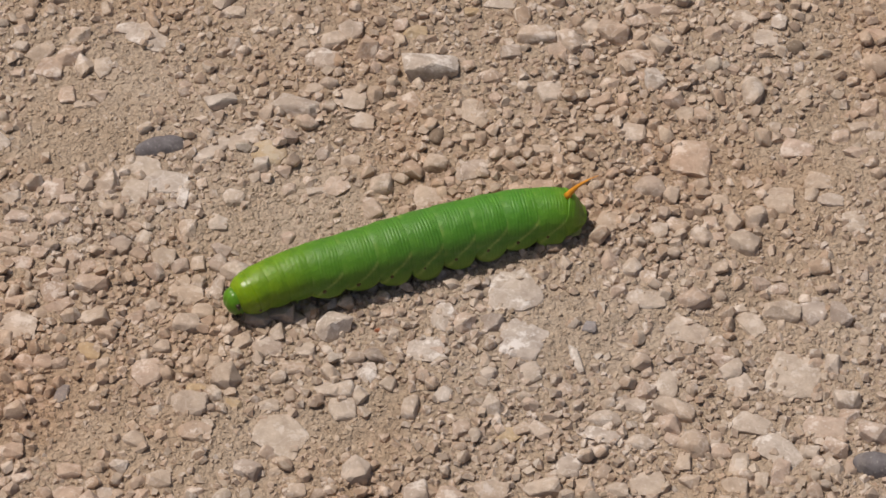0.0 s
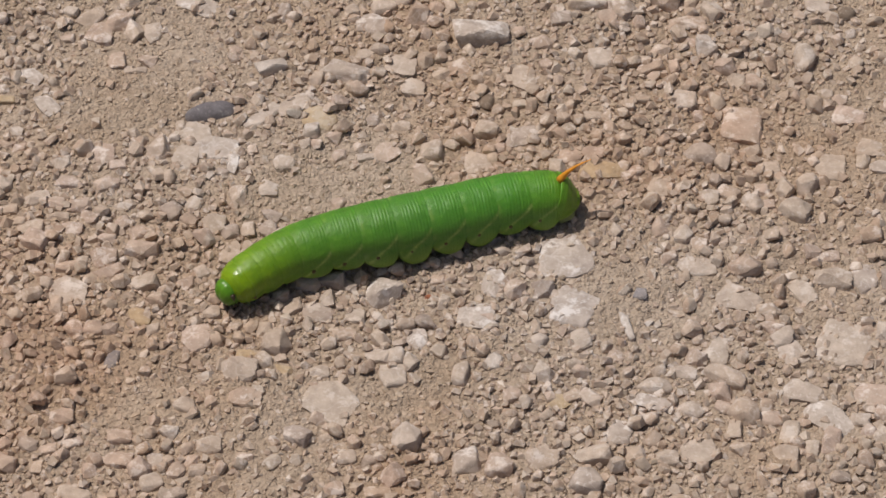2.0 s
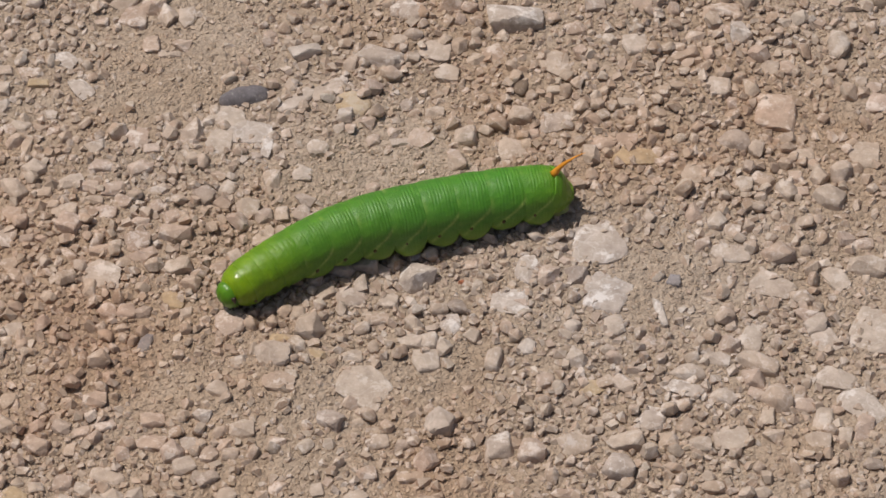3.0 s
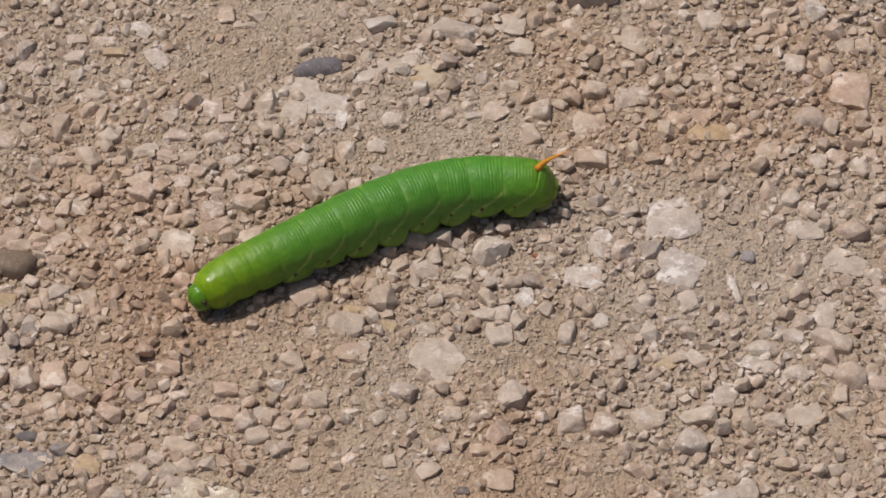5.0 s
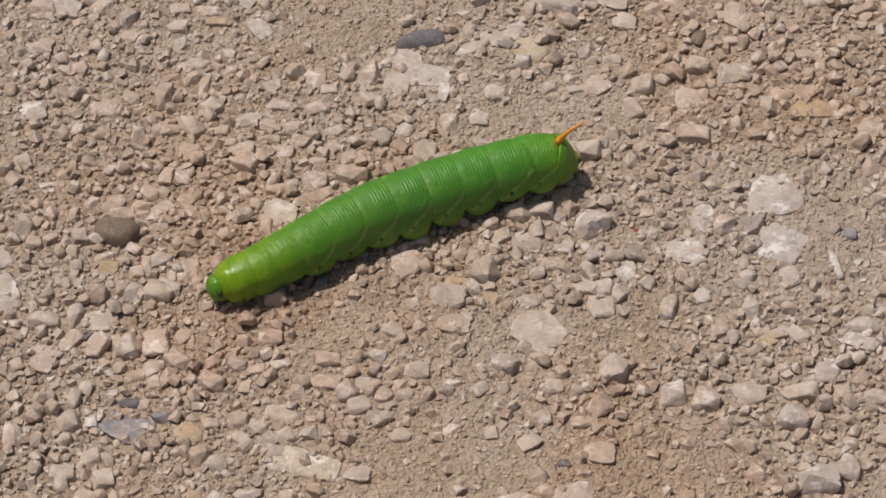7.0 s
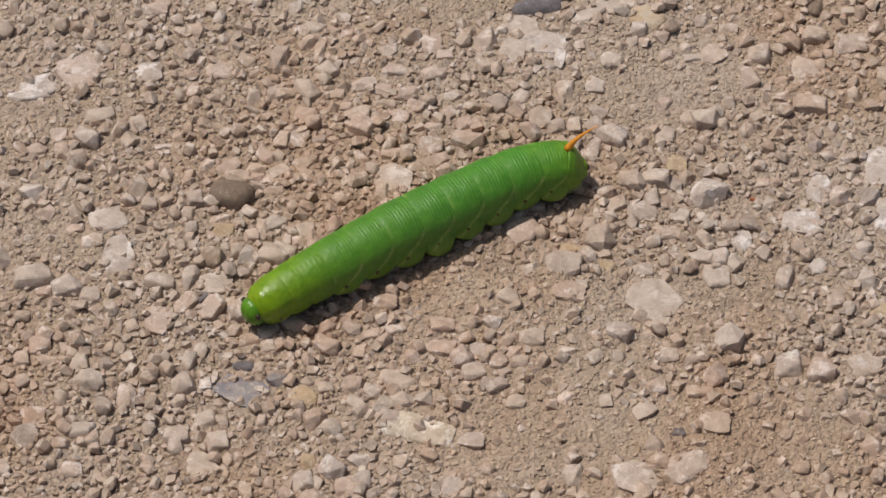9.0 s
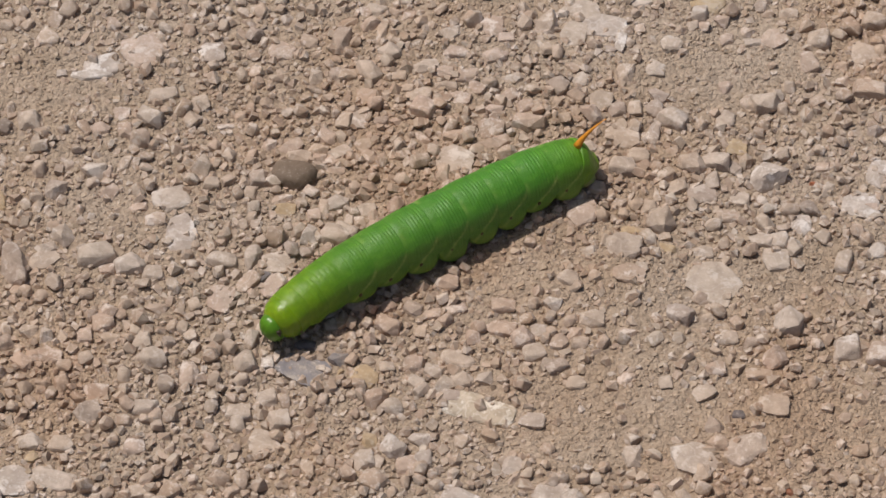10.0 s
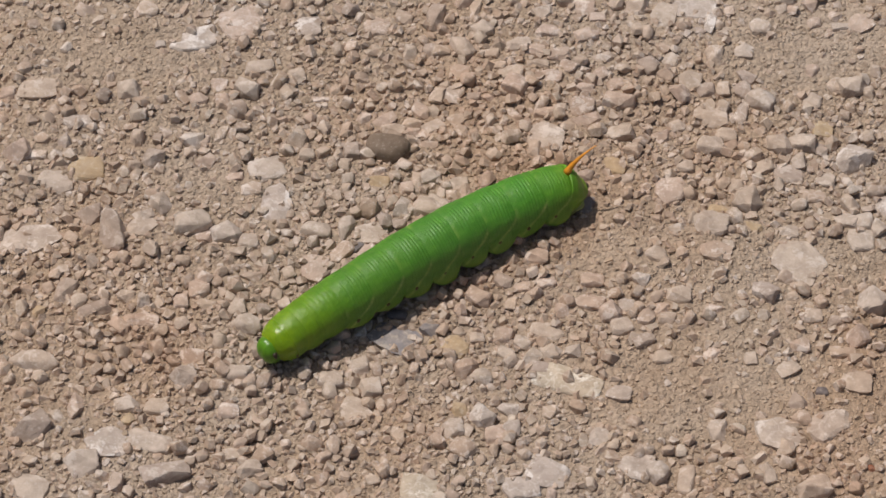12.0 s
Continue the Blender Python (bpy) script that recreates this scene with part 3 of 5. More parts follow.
stone(62.7, -54.6, 5.6, 3.5, "tan", 74, 1.5, 44)
stone(55.5, -52.5, 5.6, 3.2, "pale", 74, 0.9, 37, True)
stone(59.0, -56.5, 3.8, 2.8, "pale", 74, 1.2, 42)
stone(54.1, -58.6, 4.4, 4.3, "pale", 0, 1.6, 2)
stone(81.6, -6.8, 3.2, 1.5, "grey", 82, 0.6, 48)
stone(25.4, -27.6, 6.3, 1.6, "white", -74, 0.9, 19, True)
stone(28.0, -20.0, 2.9, 2.4, "blue", 90, 0.9, 23, True)
stone(-152.4, -0.6, 7.4, 5.3, "white", 31, 0.9, 35, True)
stone(-153.8, -2.9, 7.7, 2.3, "white", 12, 0.9, 45, True)
stone(-160.1, -2.8, 2.2, 2.0, "white", 6, 0.7, 42)
stone(-164.6, -15.7, 4.5, 4.4, "pale", 96, 2.5, 17)
stone(-150.4, -27.4, 4.4, 4.0, "pale", 6, 2.2, 53)
stone(-148.0, -26.8, 3.2, 2.2, "tan", 72, 0.9, 31)
stone(-147.0, -31.8, 3.5, 2.8, "tan", 53, 1.1, 16)
stone(-145.0, -24.5, 4.6, 2.0, "tan", 72, 0.7, 49)
stone(-147.0, -12.4, 3.1, 3.0, "tan", 6, 1.1, 44)
stone(-145.7, -16.5, 3.5, 3.1, "tan", 96, 1.3, 45)
stone(-141.4, -13.1, 4.9, 4.2, "pale", 6, 2.4, 18)
stone(-150.8, -16.4, 3.7, 2.8, "tan", 6, 1.0, 21)
stone(-130.0, -24.9, 4.9, 4.9, "pale", 31, 2.8, 41)
stone(-133.0, -12.7, 3.8, 3.7, "tan", 96, 1.4, 11)
stone(-127.6, -28.3, 2.9, 2.8, "pale", 6, 1.6, 37)
stone(-112.2, -25.0, 7.8, 5.8, "brown", -14, 3.3, 54)
stone(-119.2, -26.6, 3.5, 3.3, "grey", 96, 2.0, 0)
stone(-112.9, -33.8, 4.0, 3.0, "ochre", 6, 1.1, 30)
stone(-111.9, -37.9, 2.2, 2.0, "pale", 6, 0.7, 35)
stone(-103.2, -31.2, 4.4, 3.0, "white", 19, 1.1, 49)
stone(-107.8, -40.0, 4.0, 3.0, "white", 72, 1.8, 16)
stone(-102.9, -39.3, 5.4, 4.0, "pale", -7, 2.2, 20)
stone(-107.3, -34.7, 2.8, 2.6, "tan", 96, 1.0, 42)
stone(-131.4, 4.8, 4.9, 4.6, "white", 6, 0.9, 17, True)
stone(-144.4, 3.6, 7.8, 7.1, "tan", 19, 0.9, 29, True)
stone(-117.3, 6.2, 5.5, 4.3, "tan", 6, 0.9, 18, True)
stone(-106.1, 8.9, 5.5, 3.7, "grey", 88, 2.3, 52)
stone(-112.4, 8.8, 3.7, 3.5, "tan", 6, 1.3, 32)
stone(-110.3, -0.1, 4.1, 3.3, "pale", 72, 1.4, 41)
stone(-104.2, 1.3, 3.3, 3.0, "tan", 6, 1.1, 43)
stone(-139.5, -7.5, 5.6, 3.1, "pale", 19, 0.9, 51, True)
stone(-132.1, -8.1, 4.6, 3.2, "pale", -52, 1.3, 22)
stone(-183.0, -16.5, 7.2, 5.1, "pale", 19, 0.9, 22, True)
stone(-188.5, -17.8, 3.3, 3.0, "tan", 6, 1.1, 17)
stone(-184.1, -33.4, 5.9, 5.3, "tan", 19, 3.0, 41)
stone(-175.2, -30.2, 3.0, 2.6, "grey", 72, 1.6, 22)
stone(-180.3, -33.3, 4.0, 2.5, "tan", 6, 0.9, 47)
stone(-169.8, -36.3, 6.6, 5.2, "ochre", 6, 0.9, 53, True)
stone(-175.4, -39.7, 7.4, 4.9, "pale", -20, 0.9, 26, True)
stone(-157.8, -32.0, 4.9, 3.8, "grey", 6, 2.1, 22)
stone(-173.3, -24.4, 5.5, 2.9, "white", 6, 0.9, 53, True)
stone(-163.1, -51.0, 9.5, 5.1, "grey", -69, 3.0, 11)
stone(-167.5, -47.3, 5.5, 4.8, "grey", 6, 2.5, 55)
stone(-157.2, -46.3, 4.4, 3.0, "pale", 6, 1.1, 55)
stone(-154.2, -43.5, 4.1, 4.1, "pale", 133, 2.4, 44)
stone(-157.3, -49.3, 5.6, 3.7, "pale", 19, 0.9, 28, True)
stone(-147.6, -47.3, 6.5, 4.7, "pale", 19, 2.6, 23)
stone(-140.8, -49.2, 6.0, 4.2, "pale", 6, 2.4, 21)
stone(-145.1, -50.3, 2.9, 2.8, "tan", 6, 1.0, 33)
stone(-136.2, -50.9, 3.5, 3.3, "pale", 6, 1.2, 9)
stone(-141.0, -35.0, 3.3, 2.2, "tan", 19, 0.8, 33)
stone(-137.3, -38.1, 3.5, 3.3, "tan", 6, 1.2, 10)
stone(-131.9, -41.3, 8.6, 5.1, "white", 88, 0.9, 12, True)
stone(-134.6, -33.0, 6.7, 5.1, "pale", 19, 0.9, 53, True)
stone(-123.5, -46.7, 5.4, 3.3, "pale", -7, 1.8, 23)
stone(-117.9, -45.9, 5.0, 3.0, "pale", 88, 1.8, 54)
stone(-113.1, -46.5, 6.1, 5.1, "pale", 19, 0.9, 30, True)
stone(-100.8, -38.3, 4.6, 4.3, "pale", 6, 1.6, 18)
stone(-178.5, -54.8, 11.0, 6.0, "white", 12, 0.9, 44, True)
stone(-179.7, -47.5, 3.7, 2.5, "tan", 6, 0.9, 5)
stone(-172.8, -41.9, 1.8, 1.8, "white", 6, 0.6, 46)
stone(-115.5, -49.8, 2.9, 2.2, "slate", 43, 0.8, 42)
stone(-22.2, -0.2, 5.2, 4.8, "pale", 43, 2.8, 46)
stone(-25.3, -0.2, 4.0, 3.5, "tan", 6, 1.3, 26)
stone(-29.7, -4.9, 4.0, 3.7, "pale", 96, 0.9, 10, True)
stone(-43.2, -0.4, 3.9, 3.0, "grey", -20, 1.1, 39)
stone(-96.3, 7.5, 4.3, 3.7, "pale", 19, 1.4, 49)
stone(-99.8, 2.1, 5.2, 3.5, "pale", -52, 2.1, 37)
stone(-94.1, 1.5, 3.1, 3.0, "tan", 6, 1.1, 33)
stone(-88.2, -6.7, 4.8, 4.5, "tan", -31, 2.6, 42)
stone(-95.8, -3.8, 2.3, 2.0, "pale", 96, 0.8, 26)
stone(-100.8, -10.2, 4.3, 4.0, "white", 96, 0.9, 19, True)
stone(-93.5, -10.2, 2.6, 2.0, "tan", 6, 0.7, 39)
stone(-55.8, -14.0, 3.3, 3.0, "pale", 6, 1.1, 35)
stone(-35.7, -16.6, 5.4, 4.0, "pale", -14, 2.2, 49)
stone(-39.7, -13.9, 3.1, 2.5, "tan", 6, 0.9, 55)
stone(-27.5, -12.0, 3.7, 3.7, "ochre", 6, 0.9, 40, True)
stone(-64.7, -28.5, 2.9, 2.5, "pale", 6, 0.9, 17)
stone(-51.2, 12.4, 4.3, 2.2, "white", 88, 0.9, 46, True)
stone(-24.8, 15.0, 3.7, 2.3, "pale", 6, 0.8, 1)
stone(-173.3, -83.3, 8.8, 4.1, "pale", 6, 2.0, 12)
stone(-169.7, -66.4, 4.9, 3.7, "grey", 72, 1.6, 10)
stone(-166.8, -68.2, 3.2, 2.8, "pale", 53, 1.1, 37)
stone(-170.7, -61.1, 2.6, 2.3, "pale", 6, 0.8, 28)
stone(-157.8, -66.7, 3.3, 3.3, "pale", 6, 1.2, 39)
stone(-154.3, -67.6, 3.4, 3.0, "white", 72, 1.8, 41)
stone(-150.9, -67.4, 2.8, 2.6, "tan", 96, 1.0, 11)
stone(-147.4, -66.8, 3.3, 3.1, "tan", 96, 1.2, 14)
stone(-144.4, -63.2, 3.9, 3.7, "tan", 31, 1.4, 48)
stone(-136.5, -66.8, 3.8, 3.7, "pale", 96, 1.4, 43)
stone(-142.5, -67.3, 3.7, 3.0, "tan", -7, 1.1, 11)
stone(-134.2, -71.2, 5.3, 4.0, "pale", 6, 2.2, 40)
stone(-134.0, -82.6, 4.9, 3.5, "pale", -7, 2.0, 45)
stone(-144.1, -84.7, 4.5, 4.4, "white", 31, 2.5, 2)
stone(-143.3, -79.5, 4.4, 3.3, "tan", 6, 1.2, 30)
stone(-157.9, -73.5, 3.9, 3.0, "tan", -42, 1.2, 14)
stone(-154.1, -71.8, 6.0, 3.3, "tan", -1, 1.2, 10)
stone(-163.6, -69.9, 6.6, 2.9, "grey", 25, 1.0, 3)
stone(-174.2, -71.3, 2.9, 2.5, "ochre", 6, 0.9, 8)
stone(-153.8, -92.0, 4.9, 3.3, "pale", -1, 1.8, 7)
stone(-148.3, -91.9, 4.4, 3.3, "pale", -1, 1.2, 20)
stone(-163.2, -93.1, 5.2, 3.2, "tan", 88, 1.4, 11)
stone(-170.7, -99.1, 6.9, 4.7, "grey", 48, 2.8, 30)
stone(-156.1, -101.4, 7.2, 6.2, "white", -31, 0.9, 12, True)
stone(-148.9, -100.3, 8.9, 4.3, "pale", -7, 0.9, 35, True)
stone(-160.1, -106.3, 5.9, 5.3, "pale", 19, 3.0, 2)
stone(-160.5, -107.5, 3.9, 2.2, "grey", 80, 0.9, 26)
stone(-144.6, -106.6, 8.1, 4.9, "grey", 19, 2.8, 29)
stone(-169.3, -111.9, 6.7, 5.7, "pale", -7, 0.9, 22, True)
stone(-129.3, -104.4, 4.1, 3.7, "pale", 25, 2.1, 24)
stone(-132.9, -100.8, 3.3, 3.0, "tan", 6, 1.1, 42)
stone(-134.5, -59.6, 4.0, 2.5, "tan", 6, 0.9, 39)
stone(-153.0, -95.5, 2.5, 2.4, "ochre", 96, 0.9, 4)
stone(-134.7, -91.3, 3.7, 3.5, "tan", 6, 1.3, 37)
stone(-115.6, -104.9, 3.1, 3.0, "tan", 6, 1.1, 13)
stone(-97.5, -105.7, 7.8, 6.4, "cream", 19, 0.9, 15, True)
stone(-111.8, -77.9, 4.3, 3.7, "pale", 19, 1.4, 45)
stone(-116.8, -81.4, 4.4, 3.3, "pale", 6, 1.2, 23)
stone(-109.1, -82.7, 4.0, 4.0, "pale", 96, 1.5, 0)
stone(-105.6, -70.7, 9.0, 6.5, "blue", -14, 0.9, 22, True)
stone(-99.4, -68.7, 3.5, 3.1, "blue", 6, 1.5, 25)
stone(-111.7, -88.3, 5.9, 4.7, "pale", -52, 0.9, 17, True)
stone(-91.6, -77.3, 4.0, 4.0, "tan", 96, 2.2, 54)
stone(-88.7, -78.9, 4.0, 3.3, "pale", 6, 1.8, 26)
stone(-87.7, -87.8, 6.3, 4.9, "white", -60, 3.0, 55)
stone(-92.8, -91.3, 4.3, 4.0, "pale", 96, 1.6, 7)
stone(-92.0, -86.8, 3.0, 2.9, "ochre", 96, 1.1, 44)
stone(-82.8, -85.9, 4.0, 3.3, "white", 6, 1.2, 53)
stone(-81.9, -90.2, 4.6, 3.2, "white", 88, 1.4, 35)
stone(-84.4, -91.7, 4.3, 3.7, "tan", 19, 1.4, 23)
stone(-79.6, -73.5, 4.3, 3.6, "pale", 63, 1.5, 2)
stone(-76.0, -71.5, 4.0, 3.3, "pale", 6, 1.2, 35)
stone(-71.8, -71.3, 3.1, 3.0, "white", 31, 1.1, 39)
stone(-72.3, -78.2, 12.6, 5.7, "cream", -14, 0.9, 19, True)
stone(-62.6, -79.7, 4.4, 3.4, "white", 6, 0.9, 6, True)
stone(-81.6, -69.6, 3.5, 3.0, "pale", 6, 1.1, 18)
stone(-77.0, -66.8, 6.7, 3.7, "pale", -14, 0.9, 34, True)
stone(-84.5, -72.3, 3.3, 3.0, "pale", 6, 1.1, 32)
stone(-65.6, -61.1, 4.4, 4.2, "tan", 6, 2.4, 21)
stone(-63.2, -64.5, 3.9, 3.5, "pale", 19, 1.3, 37)
stone(-58.6, -62.1, 3.5, 3.3, "tan", 96, 1.3, 18)
stone(-56.0, -59.7, 3.0, 2.7, "tan", 19, 1.0, 22)
stone(-32.6, -87.6, 8.1, 6.2, "white", -52, 2.0, 52, True)
stone(-29.1, -80.3, 3.8, 3.3, "grey", 96, 1.4, 8)
stone(-22.8, -84.4, 8.5, 5.6, "white", 48, 0.9, 26, True)
stone(-28.3, -83.7, 3.3, 3.0, "tan", 6, 1.1, 26)
stone(-43.7, -87.2, 3.8, 3.7, "pale", 96, 1.4, 52)
stone(-65.5, -90.7, 3.7, 3.7, "white", 6, 0.9, 36, True)
stone(-57.7, -96.5, 6.7, 5.7, "white", 19, 0.9, 41, True)
stone(-54.0, -97.5, 4.0, 3.7, "white", -52, 2.2, 34)
stone(-74.7, -99.7, 7.7, 6.4, "white", -1, 0.9, 23, True)
stone(-78.5, -104.2, 6.6, 4.3, "white", 6, 0.9, 29, True)
stone(-48.7, -98.5, 5.8, 2.8, "pale", 88, 1.2, 9)
stone(-33.7, -96.6, 4.4, 2.7, "pale", -69, 1.7, 10)
stone(-25.3, -99.3, 5.4, 4.7, "pale", 19, 2.6, 38)
stone(-29.4, -66.6, 3.3, 3.3, "tan", 6, 1.2, 24)
stone(-45.8, -69.5, 3.3, 2.8, "tan", 6, 1.0, 36)
stone(-18.5, -74.1, 5.5, 4.9, "pale", 6, 0.9, 30, True)
stone(-15.1, -93.8, 1.5, 1.5, "rust", 6, 0.6, 12)
stone(-129.2, 33.1, 7.8, 4.8, "white", -10, 0.9, 8, True)
stone(-115.1, 28.6, 3.9, 3.2, "grey", 69, 2.0, 38)
stone(-104.9, 28.1, 4.0, 3.5, "pale", 2, 1.3, 5)
stone(-88.5, 27.8, 5.6, 3.7, "white", -45, 0.9, 22, True)
stone(-131.9, 21.2, 4.4, 3.3, "tan", 2, 1.2, 52)
stone(-104.7, 32.7, 4.4, 2.8, "tan", 2, 1.0, 42)
stone(-92.4, 35.2, 4.6, 3.6, "white", -23, 0.9, 0, True)
stone(21.8, -77.9, 6.6, 5.9, "white", 2, 3.3, 24)
stone(27.0, -75.6, 4.8, 4.4, "grey", 92, 1.8, 6)
stone(17.2, -64.3, 5.4, 4.7, "white", -10, 2.6, 20)
stone(10.5, -77.0, 3.8, 3.7, "tan", 92, 1.4, 36)
stone(6.8, -70.7, 4.0, 3.5, "tan", 2, 1.3, 39)
stone(1.0, -60.3, 4.8, 4.5, "tan", 2, 2.5, 34)
stone(-24.7, -76.5, 2.2, 2.0, "slate", 2, 0.7, 9)
stone(-164.1, 5.9, 4.2, 3.5, "tan", 4, 1.3, 20)
pebble(-133.1, 32.8, 3.8, 3.8, "tan", 2, 1.4, 40)
pebble(-120.6, 32.5, 4.4, 3.5, "tan", 15, 1.3, 36)
pebble(-114.2, 24.8, 3.1, 2.7, "tan", -23, 1.0, 24)
pebble(-99.0, 32.2, 5.5, 3.0, "tan", -17, 1.1, 27)
pebble(-104.1, 23.3, 3.5, 3.5, "pale", 2, 1.3, 27)
pebble(-97.1, 29.5, 4.4, 2.0, "ochre", -4, 0.7, 14)
pebble(-100.1, 18.2, 4.4, 3.0, "pale", -23, 1.1, 31)
pebble(-96.1, 17.8, 2.9, 2.0, "tan", 2, 0.7, 18)
pebble(-102.3, 17.4, 2.8, 2.7, "tan", 15, 1.0, 30)
pebble(-93.3, 17.1, 2.9, 2.3, "tan", 2, 0.8, 45)
pebble(-94.8, 21.5, 3.3, 2.5, "pale", -10, 0.9, 24)
pebble(-98.4, 11.7, 4.5, 2.2, "tan", 85, 0.9, 24)
pebble(-106.4, 1.1, 3.3, 3.0, "grey", 2, 1.1, 54)
pebble(-88.9, 3.9, 4.4, 3.2, "pale", 15, 1.2, 10)
pebble(-85.5, 2.6, 3.7, 2.8, "tan", 2, 1.0, 38)
pebble(-84.7, -0.6, 4.0, 2.3, "pale", 2, 0.8, 38)
pebble(-99.9, -3.8, 3.7, 3.3, "tan", 2, 1.2, 16)
pebble(-89.4, -3.6, 4.4, 4.3, "pale", 2, 1.6, 47)
pebble(-92.3, -1.9, 2.9, 2.3, "tan", 2, 0.8, 19)
pebble(-80.5, 2.0, 4.4, 3.0, "tan", 2, 1.1, 31)
pebble(-78.6, -0.8, 3.3, 2.7, "tan", -23, 1.0, 16)
pebble(-86.1, -4.2, 2.4, 2.3, "pale", 2, 0.8, 26)
pebble(-47.4, 16.6, 2.3, 2.2, "tan", 92, 0.8, 1)
pebble(-53.3, 10.5, 2.6, 1.8, "grey", 2, 0.6, 20)
pebble(-1.3, 29.4, 3.5, 2.6, "brown", 77, 1.1, 19)
pebble(1.0, 17.5, 3.3, 2.7, "tan", 15, 1.0, 31)
pebble(12.4, 11.0, 4.2, 3.2, "pale", -64, 2.0, 18)
pebble(14.9, 14.4, 4.6, 3.4, "tan", 28, 0.9, 9, True)
pebble(19.3, 15.2, 4.4, 3.3, "tan", 2, 1.2, 30)
pebble(27.0, 10.4, 4.5, 2.9, "tan", 34, 1.1, 1)
pebble(21.5, 11.0, 9.9, 4.0, "ochre", 2, 0.9, 7, True)
pebble(-1.7, 3.8, 6.5, 4.0, "tan", -10, 2.2, 42)
pebble(-7.2, 5.5, 2.8, 2.7, "tan", 28, 1.0, 39)
pebble(-12.1, 1.0, 3.3, 2.5, "tan", 28, 0.9, 28)
pebble(-103.7, -10.7, 4.0, 3.2, "pale", 77, 2.0, 15)
pebble(-106.6, -14.8, 3.7, 3.5, "tan", 2, 1.3, 18)
pebble(-113.4, -17.8, 4.5, 2.9, "tan", 40, 1.1, 2)
pebble(-108.5, -17.6, 4.4, 2.5, "tan", -4, 0.9, 50)
pebble(-117.8, -17.7, 2.9, 2.8, "tan", 2, 1.0, 8)
pebble(-111.6, -19.9, 4.4, 3.0, "pale", -4, 1.1, 52)
pebble(-107.8, -20.1, 2.9, 2.3, "tan", 2, 0.8, 25)
pebble(-103.6, -18.2, 4.4, 3.0, "pale", 28, 1.1, 0)
pebble(-99.4, -16.6, 3.0, 2.7, "tan", 22, 1.0, 30)
pebble(-105.0, -20.2, 2.9, 2.3, "tan", 2, 0.8, 34)
pebble(-98.0, -19.4, 3.5, 2.8, "tan", -45, 1.1, 35)
pebble(-96.6, -10.0, 3.3, 2.3, "grey", 2, 0.8, 17)
pebble(-126.5, -13.2, 3.3, 1.8, "tan", 9, 0.6, 15)
pebble(-104.2, -23.3, 3.7, 2.0, "tan", 9, 0.7, 30)
pebble(-114.3, -31.1, 4.4, 2.5, "tan", 9, 0.9, 50)
pebble(-97.4, -32.6, 3.5, 3.0, "pale", 15, 1.1, 2)
pebble(-100.5, -35.1, 2.8, 1.9, "pale", 85, 0.8, 15)
pebble(-98.3, -35.6, 2.5, 2.4, "tan", 92, 0.9, 31)
pebble(-105.5, -32.8, 4.5, 2.2, "tan", 85, 0.9, 17)
pebble(-95.5, -36.6, 3.1, 2.2, "tan", 85, 0.9, 54)
pebble(-79.5, -12.3, 3.2, 2.4, "pale", 69, 1.0, 9)
pebble(-88.1, -13.9, 4.1, 1.9, "tan", -29, 0.7, 46)
pebble(-82.1, -13.1, 4.4, 2.7, "tan", 22, 1.0, 18)
pebble(-27.7, -16.8, 3.3, 3.0, "grey", 2, 1.1, 18)
pebble(-49.2, -27.6, 2.6, 2.5, "pale", -23, 0.9, 31)
pebble(-47.1, -26.3, 3.0, 1.3, "pale", 85, 0.5, 38)
pebble(-42.4, -24.8, 3.7, 1.6, "pale", -68, 0.6, 30)
pebble(-38.6, -22.8, 4.1, 3.1, "pale", 40, 1.2, 33)
pebble(-39.7, -37.9, 4.1, 2.2, "ochre", -29, 0.8, 41)
pebble(-54.5, -39.9, 3.1, 2.8, "pale", 2, 1.0, 55)
pebble(-123.0, -55.9, 5.7, 4.9, "tan", 92, 0.9, 38, True)
pebble(-113.2, -52.7, 5.1, 4.0, "tan", 69, 2.5, 47)
pebble(-107.4, -52.5, 5.5, 4.7, "tan", 2, 2.6, 7)
pebble(-102.1, -51.6, 5.9, 5.5, "tan", 92, 2.5, 1)
pebble(-97.1, -49.6, 3.5, 2.8, "tan", 50, 1.1, 48)
pebble(-95.4, -50.8, 3.7, 1.7, "tan", 85, 0.7, 8)
pebble(-118.1, -51.8, 5.1, 3.2, "tan", 60, 1.3, 19)
pebble(-97.6, -55.3, 5.4, 3.7, "pale", -10, 2.1, 18)
pebble(-102.2, -57.2, 4.1, 3.1, "pale", 40, 1.2, 34)
pebble(-105.2, -59.2, 4.4, 2.8, "tan", 9, 1.0, 45)
pebble(-101.4, -60.4, 3.3, 3.0, "pale", 2, 1.1, 21)
pebble(-99.3, -59.7, 4.1, 2.6, "tan", 77, 1.1, 39)
pebble(-90.9, -59.8, 4.9, 4.0, "tan", 2, 2.2, 18)
pebble(-86.5, -55.9, 3.7, 3.0, "grey", 2, 1.1, 46)
pebble(-82.7, -57.0, 3.3, 2.5, "tan", 15, 0.9, 33)
pebble(-84.5, -60.4, 3.3, 2.4, "tan", 77, 1.0, 1)
pebble(-78.6, -55.6, 3.9, 2.7, "tan", 22, 1.0, 29)
pebble(-86.4, -49.8, 2.9, 2.3, "tan", 2, 0.8, 22)
pebble(-116.7, -70.6, 3.9, 3.8, "pale", 118, 2.2, 23)
pebble(-112.6, -69.6, 2.8, 2.6, "white", 92, 1.0, 43)
pebble(-109.1, -62.8, 2.2, 2.0, "white", 2, 0.7, 47)
pebble(-105.7, -65.2, 3.9, 2.2, "slate", -4, 1.0, 52)
